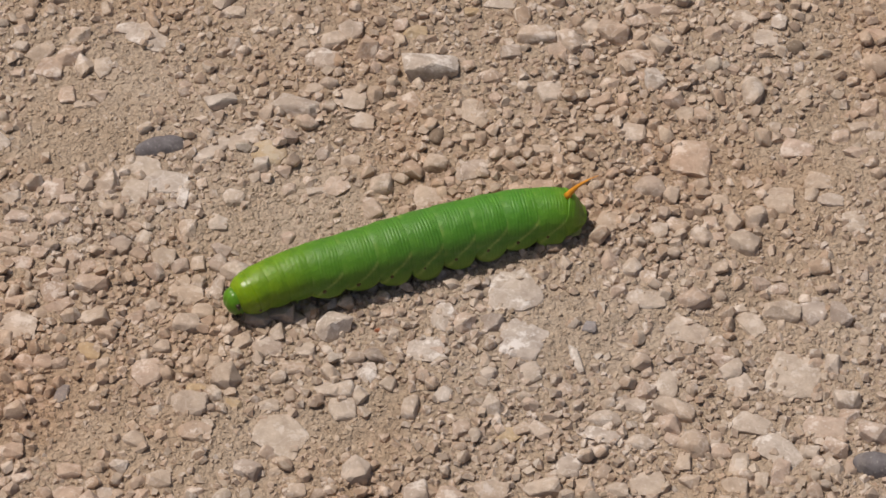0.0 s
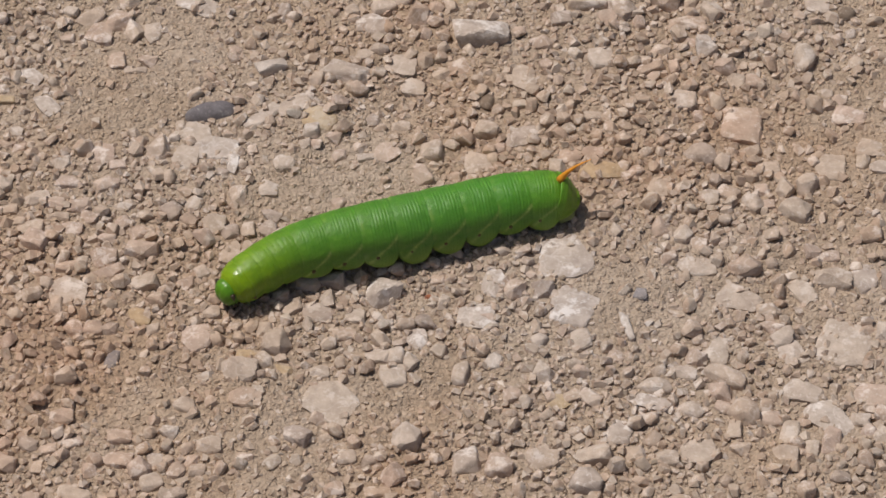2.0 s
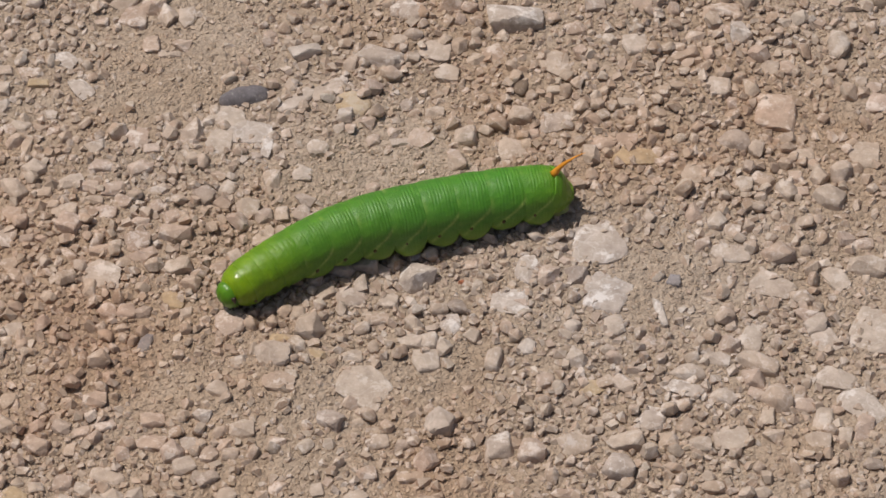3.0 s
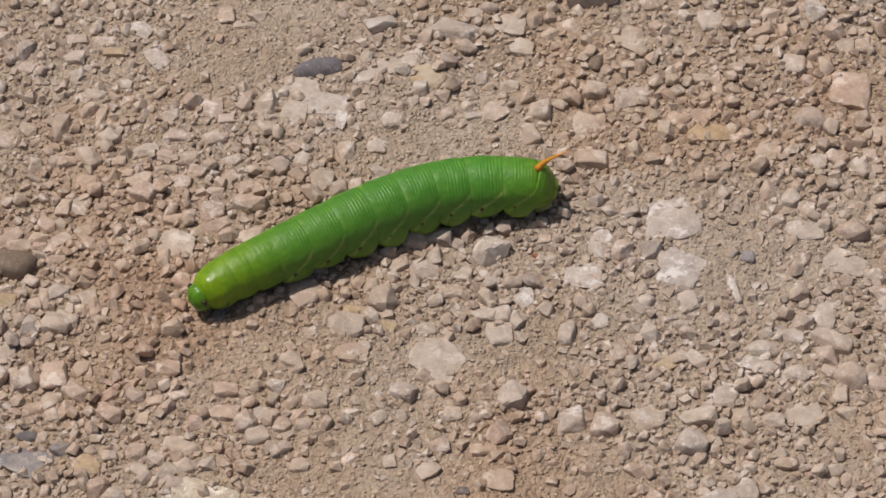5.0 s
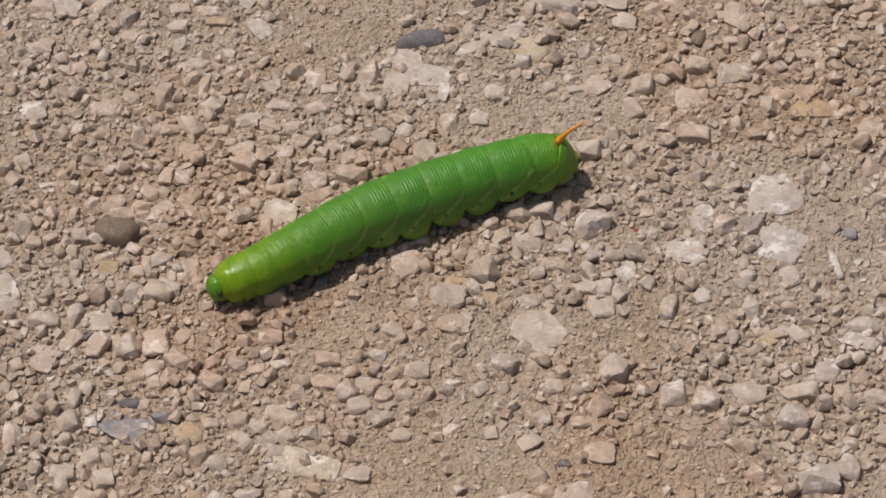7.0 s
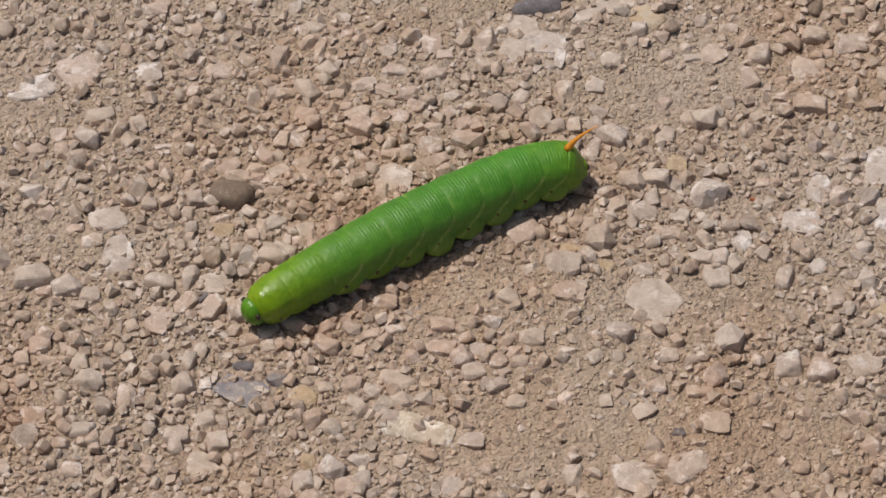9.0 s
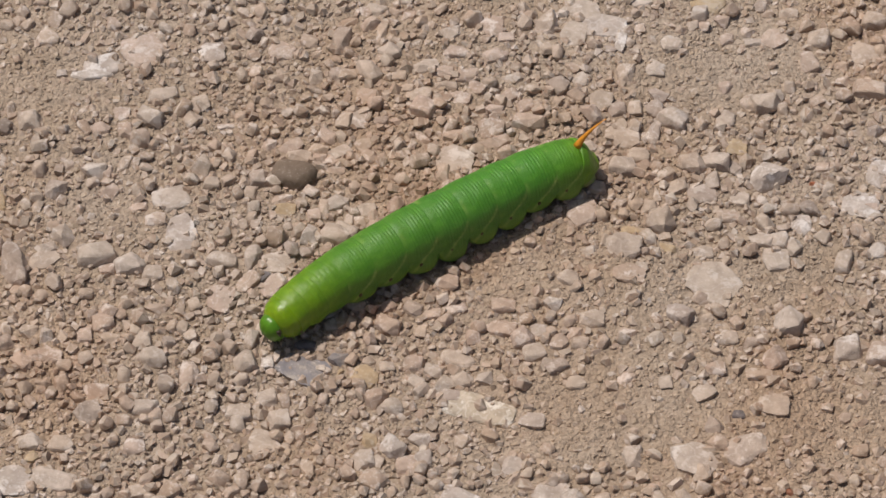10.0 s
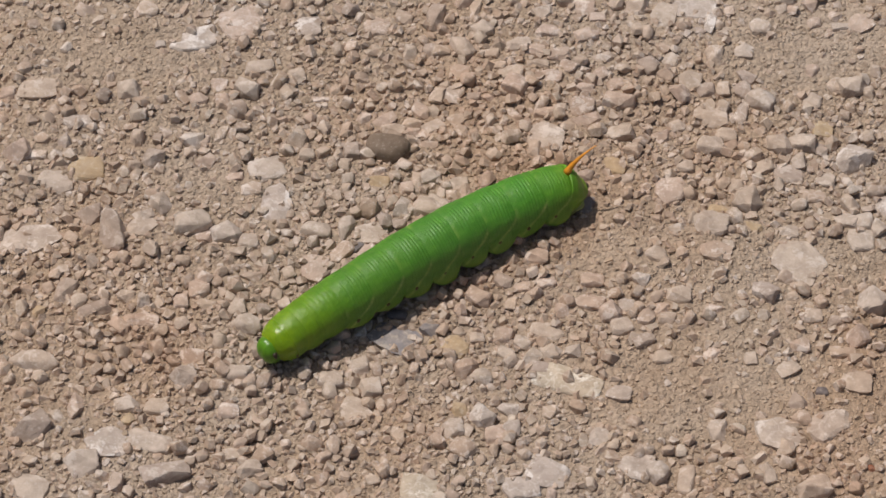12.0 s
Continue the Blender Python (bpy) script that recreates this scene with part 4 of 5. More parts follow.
pebble(-103.0, -65.7, 2.3, 2.2, "pale", 92, 0.8, 37)
pebble(-98.9, -71.3, 1.5, 1.5, "ochre", 2, 0.6, 8)
pebble(-94.1, -71.9, 5.6, 4.6, "ochre", -10, 0.9, 2, True)
pebble(-77.7, -75.2, 3.9, 3.0, "grey", -10, 1.1, 0)
pebble(-74.9, -62.1, 3.0, 2.9, "tan", 92, 1.1, 16)
pebble(-85.5, -67.8, 4.1, 3.5, "tan", 69, 1.5, 35)
pebble(-58.9, -67.4, 4.0, 3.2, "grey", 28, 1.2, 29)
pebble(-21.3, -67.2, 4.4, 2.8, "tan", 2, 1.0, 43)
pebble(-31.5, -72.1, 4.2, 3.4, "pale", 50, 0.9, 6, True)
pebble(-38.4, -70.2, 2.8, 2.6, "pale", 92, 1.0, 43)
pebble(-55.0, -71.1, 3.3, 2.8, "pale", 2, 1.0, 34)
pebble(-23.0, -60.1, 3.0, 2.6, "grey", 50, 1.0, 12)

pebble(-116.0, -50.0, 2.2, 1.5, "brown", 30, 1.1, 3)
pebble(-120.5, -57.0, 2.6, 1.2, "brown", 40, 0.8, 6)
pebble(-131.3, -36.3, 0.9, 0.8, "brown", 0, 0.9, 3)

# ---- loose gravel, from coarse to fine ----
BARE = [(-66, 45, 18, 10), (-24, 11, 13, 8), (74, 21, 14, 16), (22, -21, 12, 12), (-70, -49, 14, 9), (-73, 29, 15, 10),
        (-54, -78, 22, 10), (-137, -36, 10, 9), (-37, 4, 12, 9), (-169, -5, 18, 8), (-18, -44, 14, 7), (-10, -77, 18, 11)]   # packed patches, mm
STONY = [(-71, -8, 22, 15), (42, 46, 22, 11), (40, 4, 13, 11), (-36, -29, 20, 9), (7, -50, 18, 8), (-92, -12, 19, 11), (-106, -41, 18, 13),
         (-86, -55, 18, 9), (32, -62, 13, 13), (17, 21, 16, 12), (-149, -69, 27, 19), (-104, -16, 24, 12), (-113, -99, 22, 10)]   # loose gravelly patches


def cover(x, y):
    """How thickly loose gravel lies here, 0 to 1: bare packed patches between gravelly ones."""
    v = Vector((x, y, 0))
    thick = 0.52 + 0.55 * noise.noise(v * 34 + Vector((2, 9, 4)))
    for gain, patches in ((-0.75, BARE), (0.75, STONY)):
        for bx, by, rx, ry in patches:
            thick += gain * math.exp(-((x * 1000 - bx) / rx) ** 2 - ((y * 1000 - by) / ry) ** 2)
    return min(1.0, max(0.0, thick))


def scatter(seed, count, small, large, area, thin, tight=0.82):
    """Free places for pebbles as rows of x, y, radius."""
    r = random.Random(seed)
    out = []
    for _ in range(count):
        x, y = r.uniform(area[0], area[1]), r.uniform(area[2], area[3])
        if r.random() > thin + (1 - thin) * cover(x, y):
            continue
        rad = small * (large / small) ** (r.random() ** 1.7)
        if is_free(x, y, rad, tight):
            claim(x, y, rad)
            out.append((x, y, rad))
    return out


def lie(r, x, y, rad):
    """A pebble's own turn, flattening and depth in the soil."""
    a, b, c = rad * r.uniform(0.95, 1.3), rad * r.uniform(0.75, 1.0), rad * r.uniform(0.6, 0.95)
    heaped = 0.45 * cover(x, y) if rad > 0.0006 else 0.0
    m = Matrix.Translation((x, y, height(x, y) + c * (heaped + (r.uniform(-0.35, 0.4) if rad > 0.0008 else r.uniform(-0.55, 0.25)))))
    return m @ pose(0, 0, 0, r.uniform(-42, 42), r.uniform(-42, 42), r.uniform(0, 360)) @ Matrix.Diagonal((a, b, c, 1))


def heap(name, places, shapes_, seed, material, label, angle=22):
    """Many pebbles in one mesh."""
    r = random.Random(seed)
    vs, fs, n = [], [], 0
    for x, y, rad in places:
        v, f = shapes_[r.randrange(len(shapes_))]
        m = np.array(lie(r, x, y, rad))
        vs.append(v @ m[:3, :3].T + m[:3, 3])
        fs.append(f + n)
        n += len(v)
    ob = new(name, mesh_of(name, np.concatenate(vs), np.concatenate(fs), material, angle))
    return tagged(ob, label, "gravel", kind="stuff")


NEAR = (-0.235, 0.12, -0.16, 0.11)
coarse = scatter(11, 1500, 0.0014, 0.0023, NEAR, 0.0, 0.78)
middle = scatter(12, 105000, 0.00060, 0.0015, NEAR, 0.04, 0.74)
fine = scatter(13, 150000, 0.00026, 0.00066, NEAR, 0.62, 0.58)
r = random.Random(21)
pebbles = [mesh_of("pebble", v, f, STONE[k], 24) for (v, f), k in zip(MEDIUM, ["tan", "pale", "tan", "tan", "pale", "tan", "grey", "tan", "pale"] * 2)]
inner = [q for q in coarse if -0.2 < q[0] < 0.09 and -0.13 < q[1] < 0.08][:150]
chosen = set(inner)
for x, y, rad in inner:
    ob = new("pebble", pebbles[r.randrange(len(pebbles))])
    ob.parent = ground
    ob.matrix_basis = lie(r, x, y, rad)
loose = [q for q in coarse if q not in chosen] + middle
heap("gravel", [q for q in loose if q[2] > 0.0012], SMALL, 31, gravel_mat, "loose pinkish beige crushed limestone gravel")
heap("fine_gravel", [q for q in loose if q[2] <= 0.0012], GRAIN, 34, gravel_mat, "fine angular beige limestone gravel")
heap("grit", fine, GRAIN, 32, grit_mat, "fine beige limestone grit between the stones")
away = [q for q in scatter(14, 9000, 0.002, 0.0045, (-0.75, 0.65, -0.7, 0.65), 0.3) if not (NEAR[0] < q[0] < NEAR[1] and NEAR[2] < q[1] < NEAR[3])]
heap("gravel", away, GRAIN, 33, gravel_mat, "loose crushed limestone gravel over the track")

# ---- caterpillar ----
skin_mat, t, nodes, p = shader("caterpillar_skin")
along = nodes.new("ShaderNodeAttribute")
along.attribute_name = "along"
low = nodes.new("ShaderNodeAttribute")
low.attribute_name = "low"
ring = nodes.new("ShaderNodeAttribute")
ring.attribute_name = "ring"
slash = nodes.new("ShaderNodeAttribute")
slash.attribute_name = "slash"
obj = nodes.new("ShaderNodeTexCoord").outputs["Object"]
green = ramp(t, along.outputs["Fac"], [(0.03, (0.165, 0.265, 0.004)), (0.13, (0.125, 0.24, 0.004)), (0.25, (0.078, 0.205, 0.012)), (0.55, (0.066, 0.20, 0.018)), (0.8, (0.066, 0.215, 0.016)), (0.9, (0.085, 0.225, 0.014)), (0.96, (0.115, 0.235, 0.01)), (1.0, (0.17, 0.25, 0.015))])
blotch = ramp(t, noise_tex(t, obj, 150, 4, 0.6), [(0.32, (0.74, 0.82, 0.8)), (0.5, (1, 1, 1)), (0.68, (1.28, 1.14, 1.3))])
green = mix(t, 1.0, green, blotch, "MULTIPLY")
green = mix(t, 1.0, green, ramp(t, noise_tex(t, obj, 700, 6, 0.75), [(0.3, (0.82, 0.86, 0.78)), (0.7, (1.22, 1.18, 1.3))]), "MULTIPLY")
green = mix(t, calc(t, "MULTIPLY", ring.outputs["Fac"], 0.45), green, (0.17, 0.33, 0.06))
green = mix(t, calc(t, "MULTIPLY", low.outputs["Fac"], 0.75), green, (0.27, 0.37, 0.06))
green = mix(t, calc(t, "MULTIPLY", slash.outputs["Fac"], 0.95), green, (0.36, 0.46, 0.11))
t.links.new(green, p.inputs["Base Color"])
t.links.new(ramp(t, along.outputs["Fac"], [(0.05, (0.16, 0.16, 0.16)), (0.09, (0.47, 0.47, 0.47))]), p.inputs["Roughness"])
p.inputs["Specular IOR Level"].default_value = 0.36
p.inputs["Subsurface Weight"].default_value = 0.35
p.inputs["Subsurface Radius"].default_value = (0.6, 1.0, 0.2)
p.inputs["Subsurface Scale"].default_value = 0.0007
bump(t, noise_tex(t, obj, 1100, 4, 0.7), 0.4, 0.0003, p)


def plain(name, color, rough, spec=0.4):
    m, t, nodes, p = shader(name)
    o = nodes.new("ShaderNodeTexCoord").outputs["Object"]
    t.links.new(mix(t, 1.0, color, ramp(t, noise_tex(t, o, 900, 4), [(0.3, (0.75, 0.75, 0.75)), (0.7, (1.2, 1.2, 1.2))]), "MULTIPLY"), p.inputs["Base Color"])
    p.inputs["Roughness"].default_value, p.inputs["Specular IOR Level"].default_value = rough, spec
    return m


head_mat = plain("head_capsule", (0.085, 0.215, 0.008), 0.34, 0.4)
horn_mat = plain("horn_orange", (0.60, 0.235, 0.016), 0.45)
dark_mat = plain("dark_brown_chitin", (0.035, 0.022, 0.012), 0.4)
spot_mat = plain("reddish_brown_spot", (0.085, 0.06, 0.018), 0.5)
foot_mat = plain("proleg_foot", (0.30, 0.33, 0.12), 0.6)

caterpillar = tagged(new("caterpillar"), "large bright green hawkmoth caterpillar with orange tail horn crawling over gravel", "caterpillar")
LENGTH = 0.0752
AXIS_Z = 0.0059


def girth(s):
    """The body's radius in metres at s, from 0 at the brow to 1 at the rump."""
    return float(np.interp(s, [0.0, 0.014, 0.020, 0.028, 0.040, 0.06, 0.08, 0.14, 0.22, 0.35, 0.5, 0.65, 0.8, 0.88, 0.925, 0.945, 0.96, 0.975, 0.99, 1.0],
                           [0.0014, 0.0020, 0.0027, 0.0033, 0.0038, 0.00415, 0.0043, 0.0046, 0.0049, 0.0053, 0.0056, 0.0055, 0.0052, 0.0049, 0.0046, 0.0043, 0.0038, 0.0031, 0.0021, 0.0011]))


def part(name, bm, material, parent, label=""):
    me = bpy.data.meshes.new(name)
    bm.normal_update()
    bm.to_mesh(me)
    bm.free()
    me.polygons.foreach_set("use_smooth", np.ones(len(me.polygons), dtype=bool))
    me.materials.append(material)
    ob = new(name, me)
    ob.parent = parent
    return tagged(ob, label)


def segment(name, s0, s1, rings, lobe, label="", last=False):
    """One body segment from s0 to s1: fine rings across, a soft lobe low on each side. Its x points to the head."""
    mid, half = (s0 + s1) / 2, (s1 - s0) / 2
    tuck = 0.0 if last else 0.012
    lead = 0.010
    n_u, n_a = 64, 60
    own = random.Random(round(s0 * 1000))
    plump, skew = own.uniform(0.7, 1.1), own.uniform(-0.16, 0.10)
    bm = bmesh.new()
    layers = [bm.verts.layers.float.new(k) for k in ("along", "low", "ring", "slash")]
    rows_ = []
    for i in range(n_u + 1):
        s = s0 - lead + (s1 - s0 + lead + tuck) * i / n_u
        u = (s - s0) / (s1 - s0)
        inside = min(max(u, 0.0), 1.0)
        r0 = girth(min(max(s, 0.0), 1.0))
        out = max(0.0, -u, u - 1.0) * (s1 - s0) / 0.012
        r0 *= 1 - (0.035 if lobe > 0.5 else 0.02) * out
        folded = (u - 0.22) / 0.78 if lobe > 0.5 else u
        swell = math.sin(math.pi * inside) ** 0.8 * (0.6 + 0.5 * plump) if 0 < inside < 1 else 0.0
        row = []
        for j in range(n_a):
            a = 2 * math.pi * j / n_a
            cy, cz = math.cos(a), math.sin(a)
            bent = folded + 0.035 * noise.noise(Vector((mid * 50, cy * 2.2, cz * 2.2))) + 0.012 * noise.noise(Vector((s * 160, cy * 5, cz * 5)))
            wave = abs(math.sin(math.pi * bent * rings)) ** 0.8 if 0 < folded < 1 and 0 < bent < 1 else 0.85
            wave = 0.85 + (wave - 0.85) * min(1.0, max(0.0, 0.5 + 1.3 * noise.noise(Vector((s * 75, cy * 2.2 + 5, cz * 2.2)))))
            r1 = r0 * (1 + 0.026 * swell) + 0.00012 * float(np.interp(s, [0.1, 0.3, 0.5], [0.2, 0.6, 1.0])) * (wave - 0.6) * (0.45 + 0.55 * max(0.0, cz + 0.35))
            slope = math.degrees(math.asin(cz))
            side = math.exp(-((slope + 45) / 20.0) ** 2)
            round_off = max(0.0, 1 - abs(2 * (inside + skew * math.sin(math.pi * inside)) - 1) ** 2.4) ** 0.7
            bulge = lobe * plump * side * round_off
            r1 *= 1 + 0.016 * noise.noise(Vector((s * 28, cy * 1.6, cz * 1.6))) + 0.009 * noise.noise(Vector((s * 70, cy * 4, cz * 4)))
            r1 += 0.0023 * bulge - 0.00024 * lobe * round_off * math.exp(-((slope + 10 - 14 * inside) / 6.0) ** 2)
            z = r1 * cz
            if cz < -0.55:
                z = -r1 * 0.55 + (z + r1 * 0.55) * 0.75
            if s > 0.928 and cz > 0:
                z *= 1 - 0.6 * min(1.0, (s - 0.928) / 0.055) ** 1.6
            v = bm.verts.new(((mid - s) * LENGTH, r1 * cy, z))
            v[layers[0]] = s
            # Yellowish underside; the rump's extra paleness is bounced light put into its colour.
            v[layers[1]] = min(1.0, max(0.0, (-cz - 0.12) * 2.2)) * ((0.45 if not last else 0.7) + 0.5 * min(1.0, bulge * 1.3))
            v[layers[2]] = (1 - wave) ** 2 * max(0.0, 0.5 + 0.9 * noise.noise(Vector((s * 90, cz * 2.5, cy * 2.5)))) if cz > -0.5 else 0.0
            line = inside - 0.15 - (cz + 0.5) * 0.85
            v[layers[3]] = (math.exp(-(line / 0.06) ** 2) * (0.6 + 0.5 * noise.noise(Vector((s * 60, cz * 4, 2.0)))) if lobe > 0.4 and -0.6 < cz < 0.5 else 0.0) + (max(0.0, 0.03 + 0.5 * noise.noise(Vector((mid * 40, cy * 3, cz * 3)))) * math.exp(-((u - 0.05) / 0.06) ** 2) if lobe > 0.3 else 0.0)
            row.append(v)
        rows_.append(row)
    for i in range(n_u):
        for j in range(n_a):
            k = (j + 1) % n_a
            bm.faces.new((rows_[i][j], rows_[i][k], rows_[i + 1][k], rows_[i + 1][j]))
    bm.faces.new(rows_[0])
    bm.faces.new(list(reversed(rows_[-1])))
    bmesh.ops.recalc_face_normals(bm, faces=bm.faces)
    ob = part(name, bm, skin_mat, caterpillar, label)
    return ob, mid


def blob(sx, sy, sz, m=None, detail=2):
    bm = bmesh.new()
    bmesh.ops.create_icosphere(bm, subdivisions=detail, radius=1.0)
    bmesh.ops.transform(bm, matrix=(m or Matrix()) @ Matrix.Diagonal((sx, sy, sz, 1)), verts=bm.verts)
    return bm


def cone(r1, r2, depth, m, sides=12, levels=5, curve=0.0):
    """A tapered, bent, round-tipped peg along its z."""
    bm = bmesh.new()
    rows_ = []
    for i in range(levels + 1):
        f = i / levels
        rr = r1 + (r2 - r1) * f ** 0.7
        rows_.append([bm.verts.new(m @ Vector((rr * math.cos(2 * math.pi * j / sides) + curve * f * f, rr * math.sin(2 * math.pi * j / sides), depth * f))) for j in range(sides)])
    for lo, hi in zip(rows_, rows_[1:]):
        for j in range(sides):
            k = (j + 1) % sides
            bm.faces.new((lo[j], lo[k], hi[k], hi[j]))
    bm.faces.new(list(reversed(rows_[0])))
    bm.faces.new(rows_[-1])
    bmesh.ops.recalc_face_normals(bm, faces=bm.faces)
    return bm


# head: a capsule with a groove down the brow, eyes, jaws
bm = blob(0.0022, 0.0027, 0.0031, detail=4)
lay = [bm.verts.layers.float.new(k) for k in ("along",)]
for v in bm.verts:
    groove = math.exp(-(v.co.y / 0.00035) ** 2) * (0.5 + 0.5 * max(-1, min(1, v.co.x / 0.002)))
    v.co *= 1 - 0.07 * groove
head = part("head", bm, head_mat, caterpillar, "smooth dark green head capsule")
for side in (1, -1):
    part("cheek_stripe", cone(0.0005, 0.0003, 0.0036, Matrix.Translation((0.0003, side * 0.0024, 0.0017)) @ pose(0, 0, 0, 180 - side * 4, 0, 0), 8), dark_mat, head, "dark stripe down the cheek")
    part("jaw", cone(0.0006, 0.0003, 0.0011, Matrix.Translation((0.0008, side * 0.0006, -0.0028)) @ pose(0, 0, 0, 165, 0, 0), 8), dark_mat, head, "dark brown jaw")
    for dz in (0.0, -0.0006):
        part("eye", blob(0.00022, 0.00022, 0.00022, Matrix.Translation((0.0011, side * 0.0023, -0.0012 + dz)), 1), dark_mat, head, "tiny black eye")

CUTS = [0.026, 0.095, 0.155, 0.22, 0.31, 0.40, 0.49, 0.58, 0.67, 0.76, 0.85, 0.935, 0.992]
body = [(head, 0.017)]
for k, (s0, s1) in enumerate(zip(CUTS, CUTS[1:])):
    if k < 3:
        ob, mid = segment("thorax_segment", s0, s1, 5, 0.16, "yellowish green segment behind the head")
    elif k < 11:
        ob, mid = segment("abdomen_segment", s0, s1, 8, 0.55 if k < 5 else 1.0 if k < 9 else 0.8)
    else:
        ob, mid = segment("rump_segment", s0, s1, 3, 0.28, "tapering green rump", last=True)
    body.append((ob, mid))
    rr = girth(mid)
    for side in (1, -1):
        if k < 3:
            part("leg", cone(0.0007, 0.0002, 0.0026, Matrix.Translation((0.0006, side * rr * 0.42, -rr * 0.72)) @ pose(0, 0, 0, 180 + side * 12, 0, 0), 8), foot_mat, ob, "short pointed true leg")
        if k in (5, 6, 7, 8) or k == 11:
            part("proleg", cone(0.0021, 0.0013, 0.0030, Matrix.Translation((0, side * rr * 0.5, -rr * 0.62)) @ pose(0, 0, 0, 180 - side * 10, 0, 0), 14), foot_mat, ob, "stubby yellow-green proleg")
        if k == 0 or 3 <= k < 11:
            big = 0.00055 if k in (3, 4) else 0.00047
            a = radians(-17)
            far = rr * 1.015 + (0.0018 if k > 4 else 0.0009 if k else 0.0003) * math.exp(-((-17 + 45) / 20.0) ** 2)
            part("spiracle", blob(big * 0.8, 0.00022, big, Matrix.Translation((0.0009 if k else 0.0, side * far * math.cos(a), far * math.sin(a))), 2), spot_mat, ob, "small reddish brown breathing hole")
    if k == 10:
        part("horn", cone(0.00085, 0.00007, 0.0072, Matrix.Translation((-0.0035, 0, 0.0042)) @ pose(0, 0, 0, 0, -24, 0), 12, 10, -0.0032), horn_mat, ob, "pointed orange tail horn")

part("anal_plate", blob(0.0005, 0.0008, 0.0006, Matrix.Translation((-0.0024, 0, 0.0001)), 2), dark_mat, body[-1][0], "dark tip of the rump")
crawl = []


def spine(t, *points):
    """The body's middle line over the ground at a time, brow to rump, in mm."""
    crawl.append((t, [Vector((x / 1000, (y + 0.65) / 1000)) for x, y in points]))


spine(0.0, (-40.8, -17.7), (-33.7, -13.8), (-26.2, -10.7), (-18.5, -8.3), (-10.8, -5.6), (-3.1, -2.8), (4.6, -0.2), (12.4, 2.2), (20.3, 3.8), (28.3, 4.7))
spine(0.5, (-45.4, -16.4), (-37.4, -14.6), (-29.5, -12.4), (-21.5, -10.2), (-13.8, -7.3), (-6.3, -4.1), (1.5, -1.4), (9.5, 0.3), (17.6, 1.7), (25.5, 1.9))
spine(1.0, (-48.2, -19.6), (-40.5, -16.5), (-32.8, -13.2), (-24.8, -10.6), (-16.8, -8.0), (-8.8, -5.5), (-0.7, -3.1), (7.3, -0.7), (15.4, 1.4), (23.7, 2.2))
spine(1.5, (-50.8, -22.8), (-44.2, -18.0), (-37.1, -14.1), (-29.3, -11.8), (-21.4, -10.0), (-13.6, -7.7), (-6.0, -4.7), (1.7, -1.9), (9.6, 0.1), (17.6, 0.9))
spine(2.0, (-51.5, -24.0), (-45.1, -18.8), (-38.2, -14.5), (-30.6, -11.5), (-22.7, -9.3), (-14.8, -7.1), (-6.9, -4.7), (1.0, -2.3), (9.0, -0.5), (17.1, 0.1))
spine(2.5, (-55.4, -28.7), (-49.0, -23.5), (-42.8, -18.0), (-36.1, -13.3), (-28.3, -10.6), (-20.2, -8.8), (-12.3, -6.3), (-4.5, -3.3), (3.3, -0.8), (11.3, -0.3))
spine(3.0, (-57.4, -28.6), (-51.1, -23.5), (-44.4, -18.8), (-37.5, -14.6), (-30.1, -11.4), (-22.3, -8.9), (-14.5, -6.6), (-6.7, -4.6), (1.3, -2.8), (9.3, -1.6))
spine(5.0, (-76.5, -36.9), (-69.7, -31.7), (-62.4, -27.2), (-55.2, -22.7), (-47.9, -18.2), (-40.5, -14.0), (-32.7, -10.4), (-24.6, -8.3), (-16.1, -7.6), (-7.8, -7.7))
spine(5.5, (-78.5, -40.2), (-72.1, -34.3), (-65.6, -28.7), (-58.8, -23.3), (-51.7, -18.4), (-44.1, -14.4), (-36.1, -11.2), (-27.7, -8.9), (-19.3, -7.4), (-10.8, -7.2))
spine(6.0, (-83.2, -40.1), (-76.9, -34.9), (-69.8, -30.7), (-62.8, -26.3), (-55.7, -21.9), (-48.5, -17.7), (-41.4, -13.5), (-33.7, -10.5), (-25.6, -9.3), (-17.4, -9.5))
spine(6.5, (-89.1, -41.0), (-81.5, -36.9), (-74.1, -32.3), (-67.0, -27.3), (-59.7, -22.6), (-52.1, -18.5), (-44.3, -14.7), (-36.3, -11.3), (-28.1, -8.9), (-19.6, -8.2))
spine(8.5, (-102.2, -53.7), (-94.7, -49.5), (-88.0, -44.2), (-81.4, -38.6), (-74.6, -33.4), (-67.3, -28.9), (-59.9, -24.4), (-52.6, -19.9), (-44.9, -16.2), (-36.7, -14.5))
spine(9.0, (-105.7, -57.6), (-99.2, -52.4), (-92.7, -47.4), (-86.1, -42.4), (-79.5, -37.5), (-72.7, -32.7), (-66.0, -28.0), (-59.1, -23.5), (-51.8, -20.0), (-44.1, -18.4))
spine(9.5, (-109.5, -61.7), (-103.0, -56.1), (-96.2, -50.7), (-89.7, -45.1), (-83.2, -39.4), (-76.2, -34.3), (-68.8, -29.8), (-61.3, -25.6), (-53.6, -21.9), (-45.5, -19.8))
spine(10.0, (-112.7, -66.9), (-107.1, -60.7), (-101.2, -54.9), (-94.8, -49.5), (-88.2, -44.3), (-81.5, -39.2), (-74.9, -34.1), (-68.1, -29.2), (-61.1, -24.8), (-53.6, -21.2))
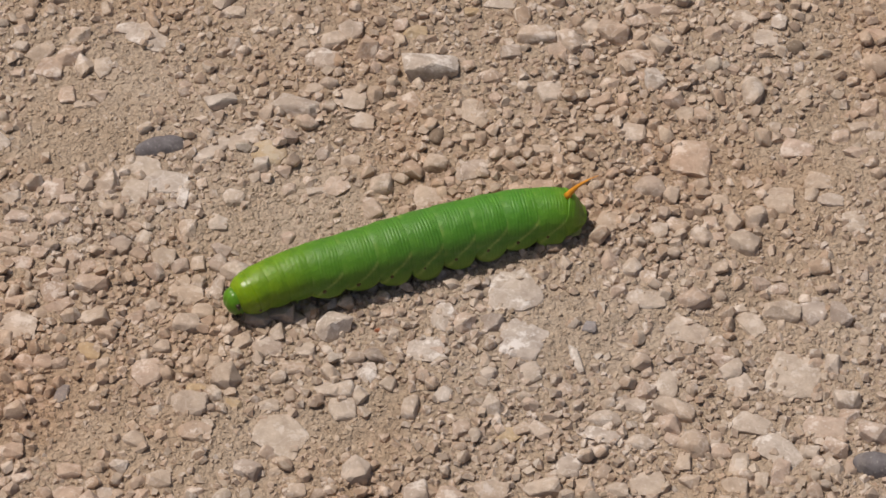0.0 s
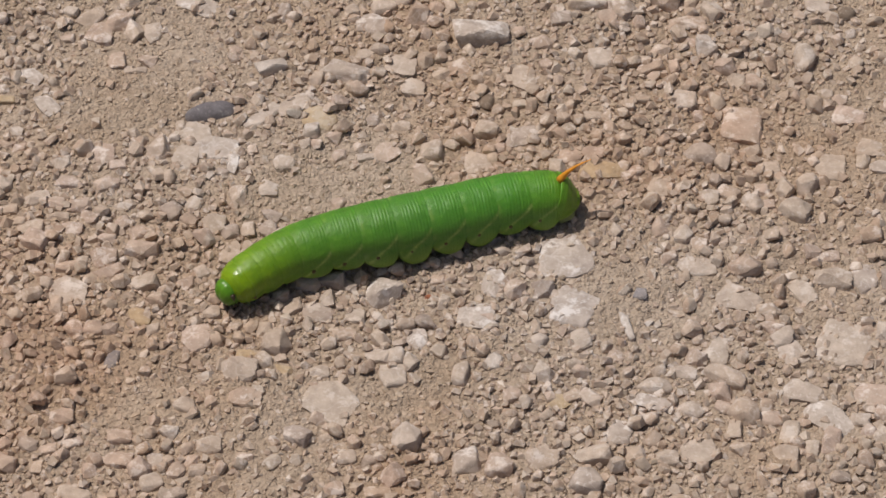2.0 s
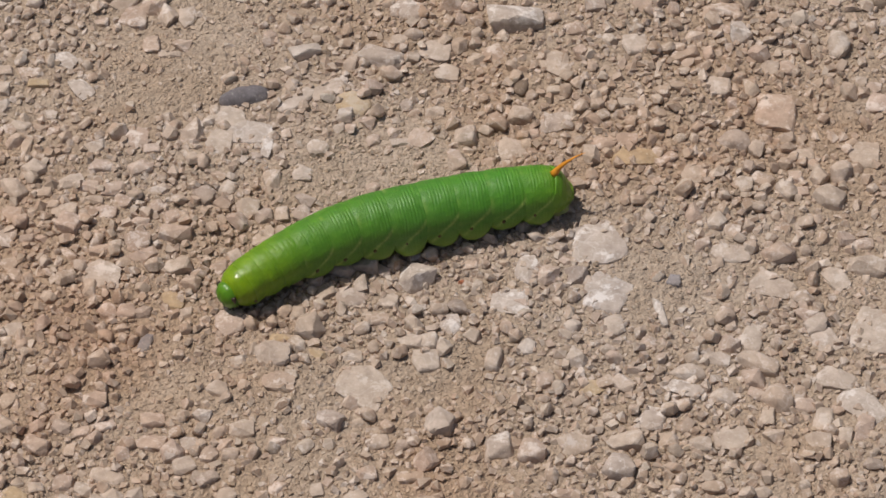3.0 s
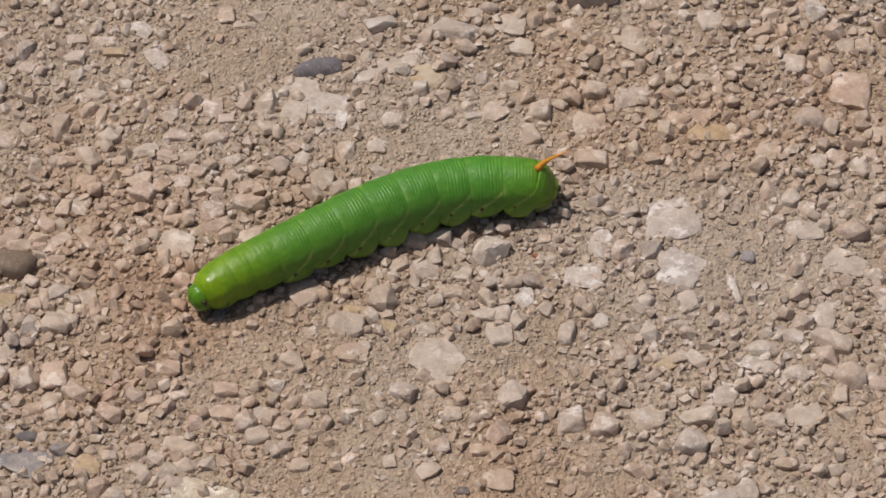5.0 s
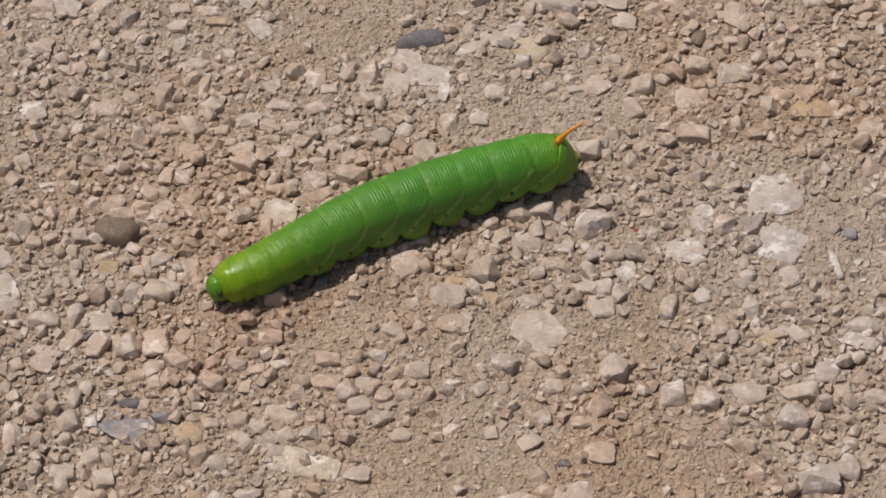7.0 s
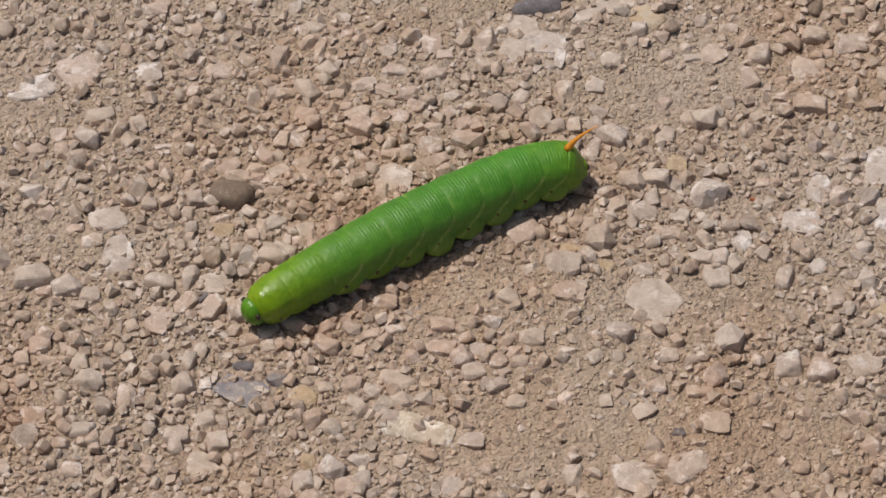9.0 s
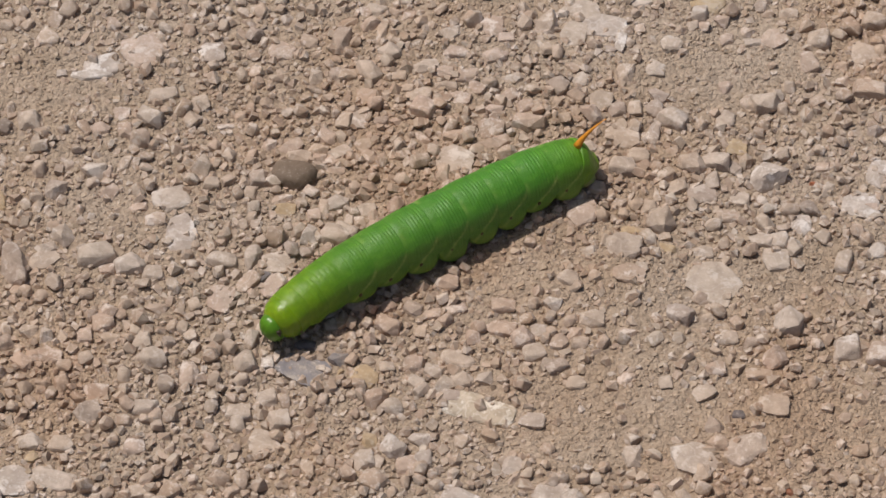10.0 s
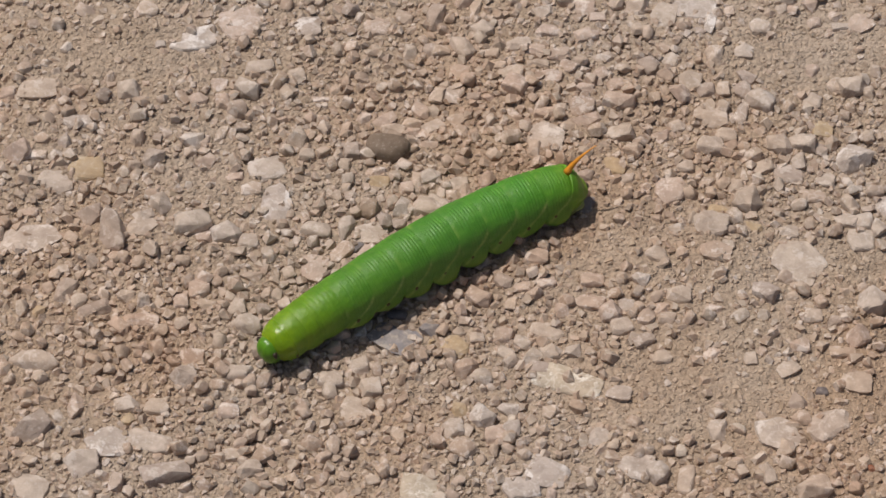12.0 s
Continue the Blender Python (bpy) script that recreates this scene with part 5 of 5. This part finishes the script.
spine(10.5, (-115.6, -72.7), (-110.2, -65.8), (-104.4, -59.2), (-98.2, -53.0), (-91.6, -47.2), (-84.5, -42.1), (-77.3, -37.0), (-70.1, -31.9), (-62.8, -27.2), (-55.0, -23.6))
spine(11.0, (-121.4, -75.0), (-116.9, -67.8), (-111.2, -61.4), (-104.7, -55.7), (-97.8, -50.5), (-90.7, -45.5), (-84.0, -40.0), (-77.4, -34.4), (-70.3, -29.7), (-62.4, -26.7))
spine(11.5, (-126.9, -76.5), (-120.3, -70.7), (-113.8, -64.8), (-107.6, -58.7), (-101.0, -53.0), (-94.0, -47.8), (-86.8, -42.8), (-79.8, -37.6), (-72.8, -32.5), (-65.2, -28.5))
spine(12.0, (-129.3, -81.0), (-123.5, -75.1), (-117.6, -69.5), (-111.5, -63.9), (-105.5, -58.3), (-99.3, -52.9), (-93.0, -47.7), (-86.3, -42.9), (-79.4, -38.5), (-72.1, -34.9))


def along_line(points, s):
    """The place and the way to the head at s on a smooth line through even stations."""
    n = len(points) - 1
    def at(q):
        q = min(max(q, 0.0), 1.0) * n
        i = min(int(q), n - 1)
        f = q - i
        a, b = points[i], points[i + 1]
        before = points[i - 1] if i else a * 2 - b
        after = points[i + 2] if i + 2 <= n else b * 2 - a
        return 0.5 * (2 * a + (b - before) * f + (2 * before - 5 * a + 4 * b - after) * f * f + (3 * a - before - 3 * b + after) * f ** 3)
    way = at(s - 0.03) - at(s + 0.03)
    return at(s), math.degrees(math.atan2(way.y, way.x))


def lift(s):
    """The middle line's height over the ground, and its slope in degrees: low at head and rump."""
    z = float(np.interp(s, [0, 0.06, 0.2, 0.45, 0.8, 0.94, 1.0], [0.0039, 0.0049, 0.0056, AXIS_Z, AXIS_Z, 0.0057, 0.0040]))
    return z


def motions():
    roots = {}
    for t, pts in crawl:
        c, yaw = along_line(pts, 0.5)
        roots[t] = pose(c.x, c.y, 0.0, 0, 0, yaw)
    walk(caterpillar, [(t, roots[t]) for t, _ in crawl])
    for ob, s in body:
        rows_ = []
        for t, pts in crawl:
            c, yaw = along_line(pts, s)
            tip = math.degrees(math.atan2(lift(s - 0.03) - lift(s + 0.03), 0.06 * LENGTH))
            rows_.append((t, roots[t].inverted() @ pose(c.x, c.y, lift(s), 0, -tip, yaw)))
        walk(ob, rows_)


motions()
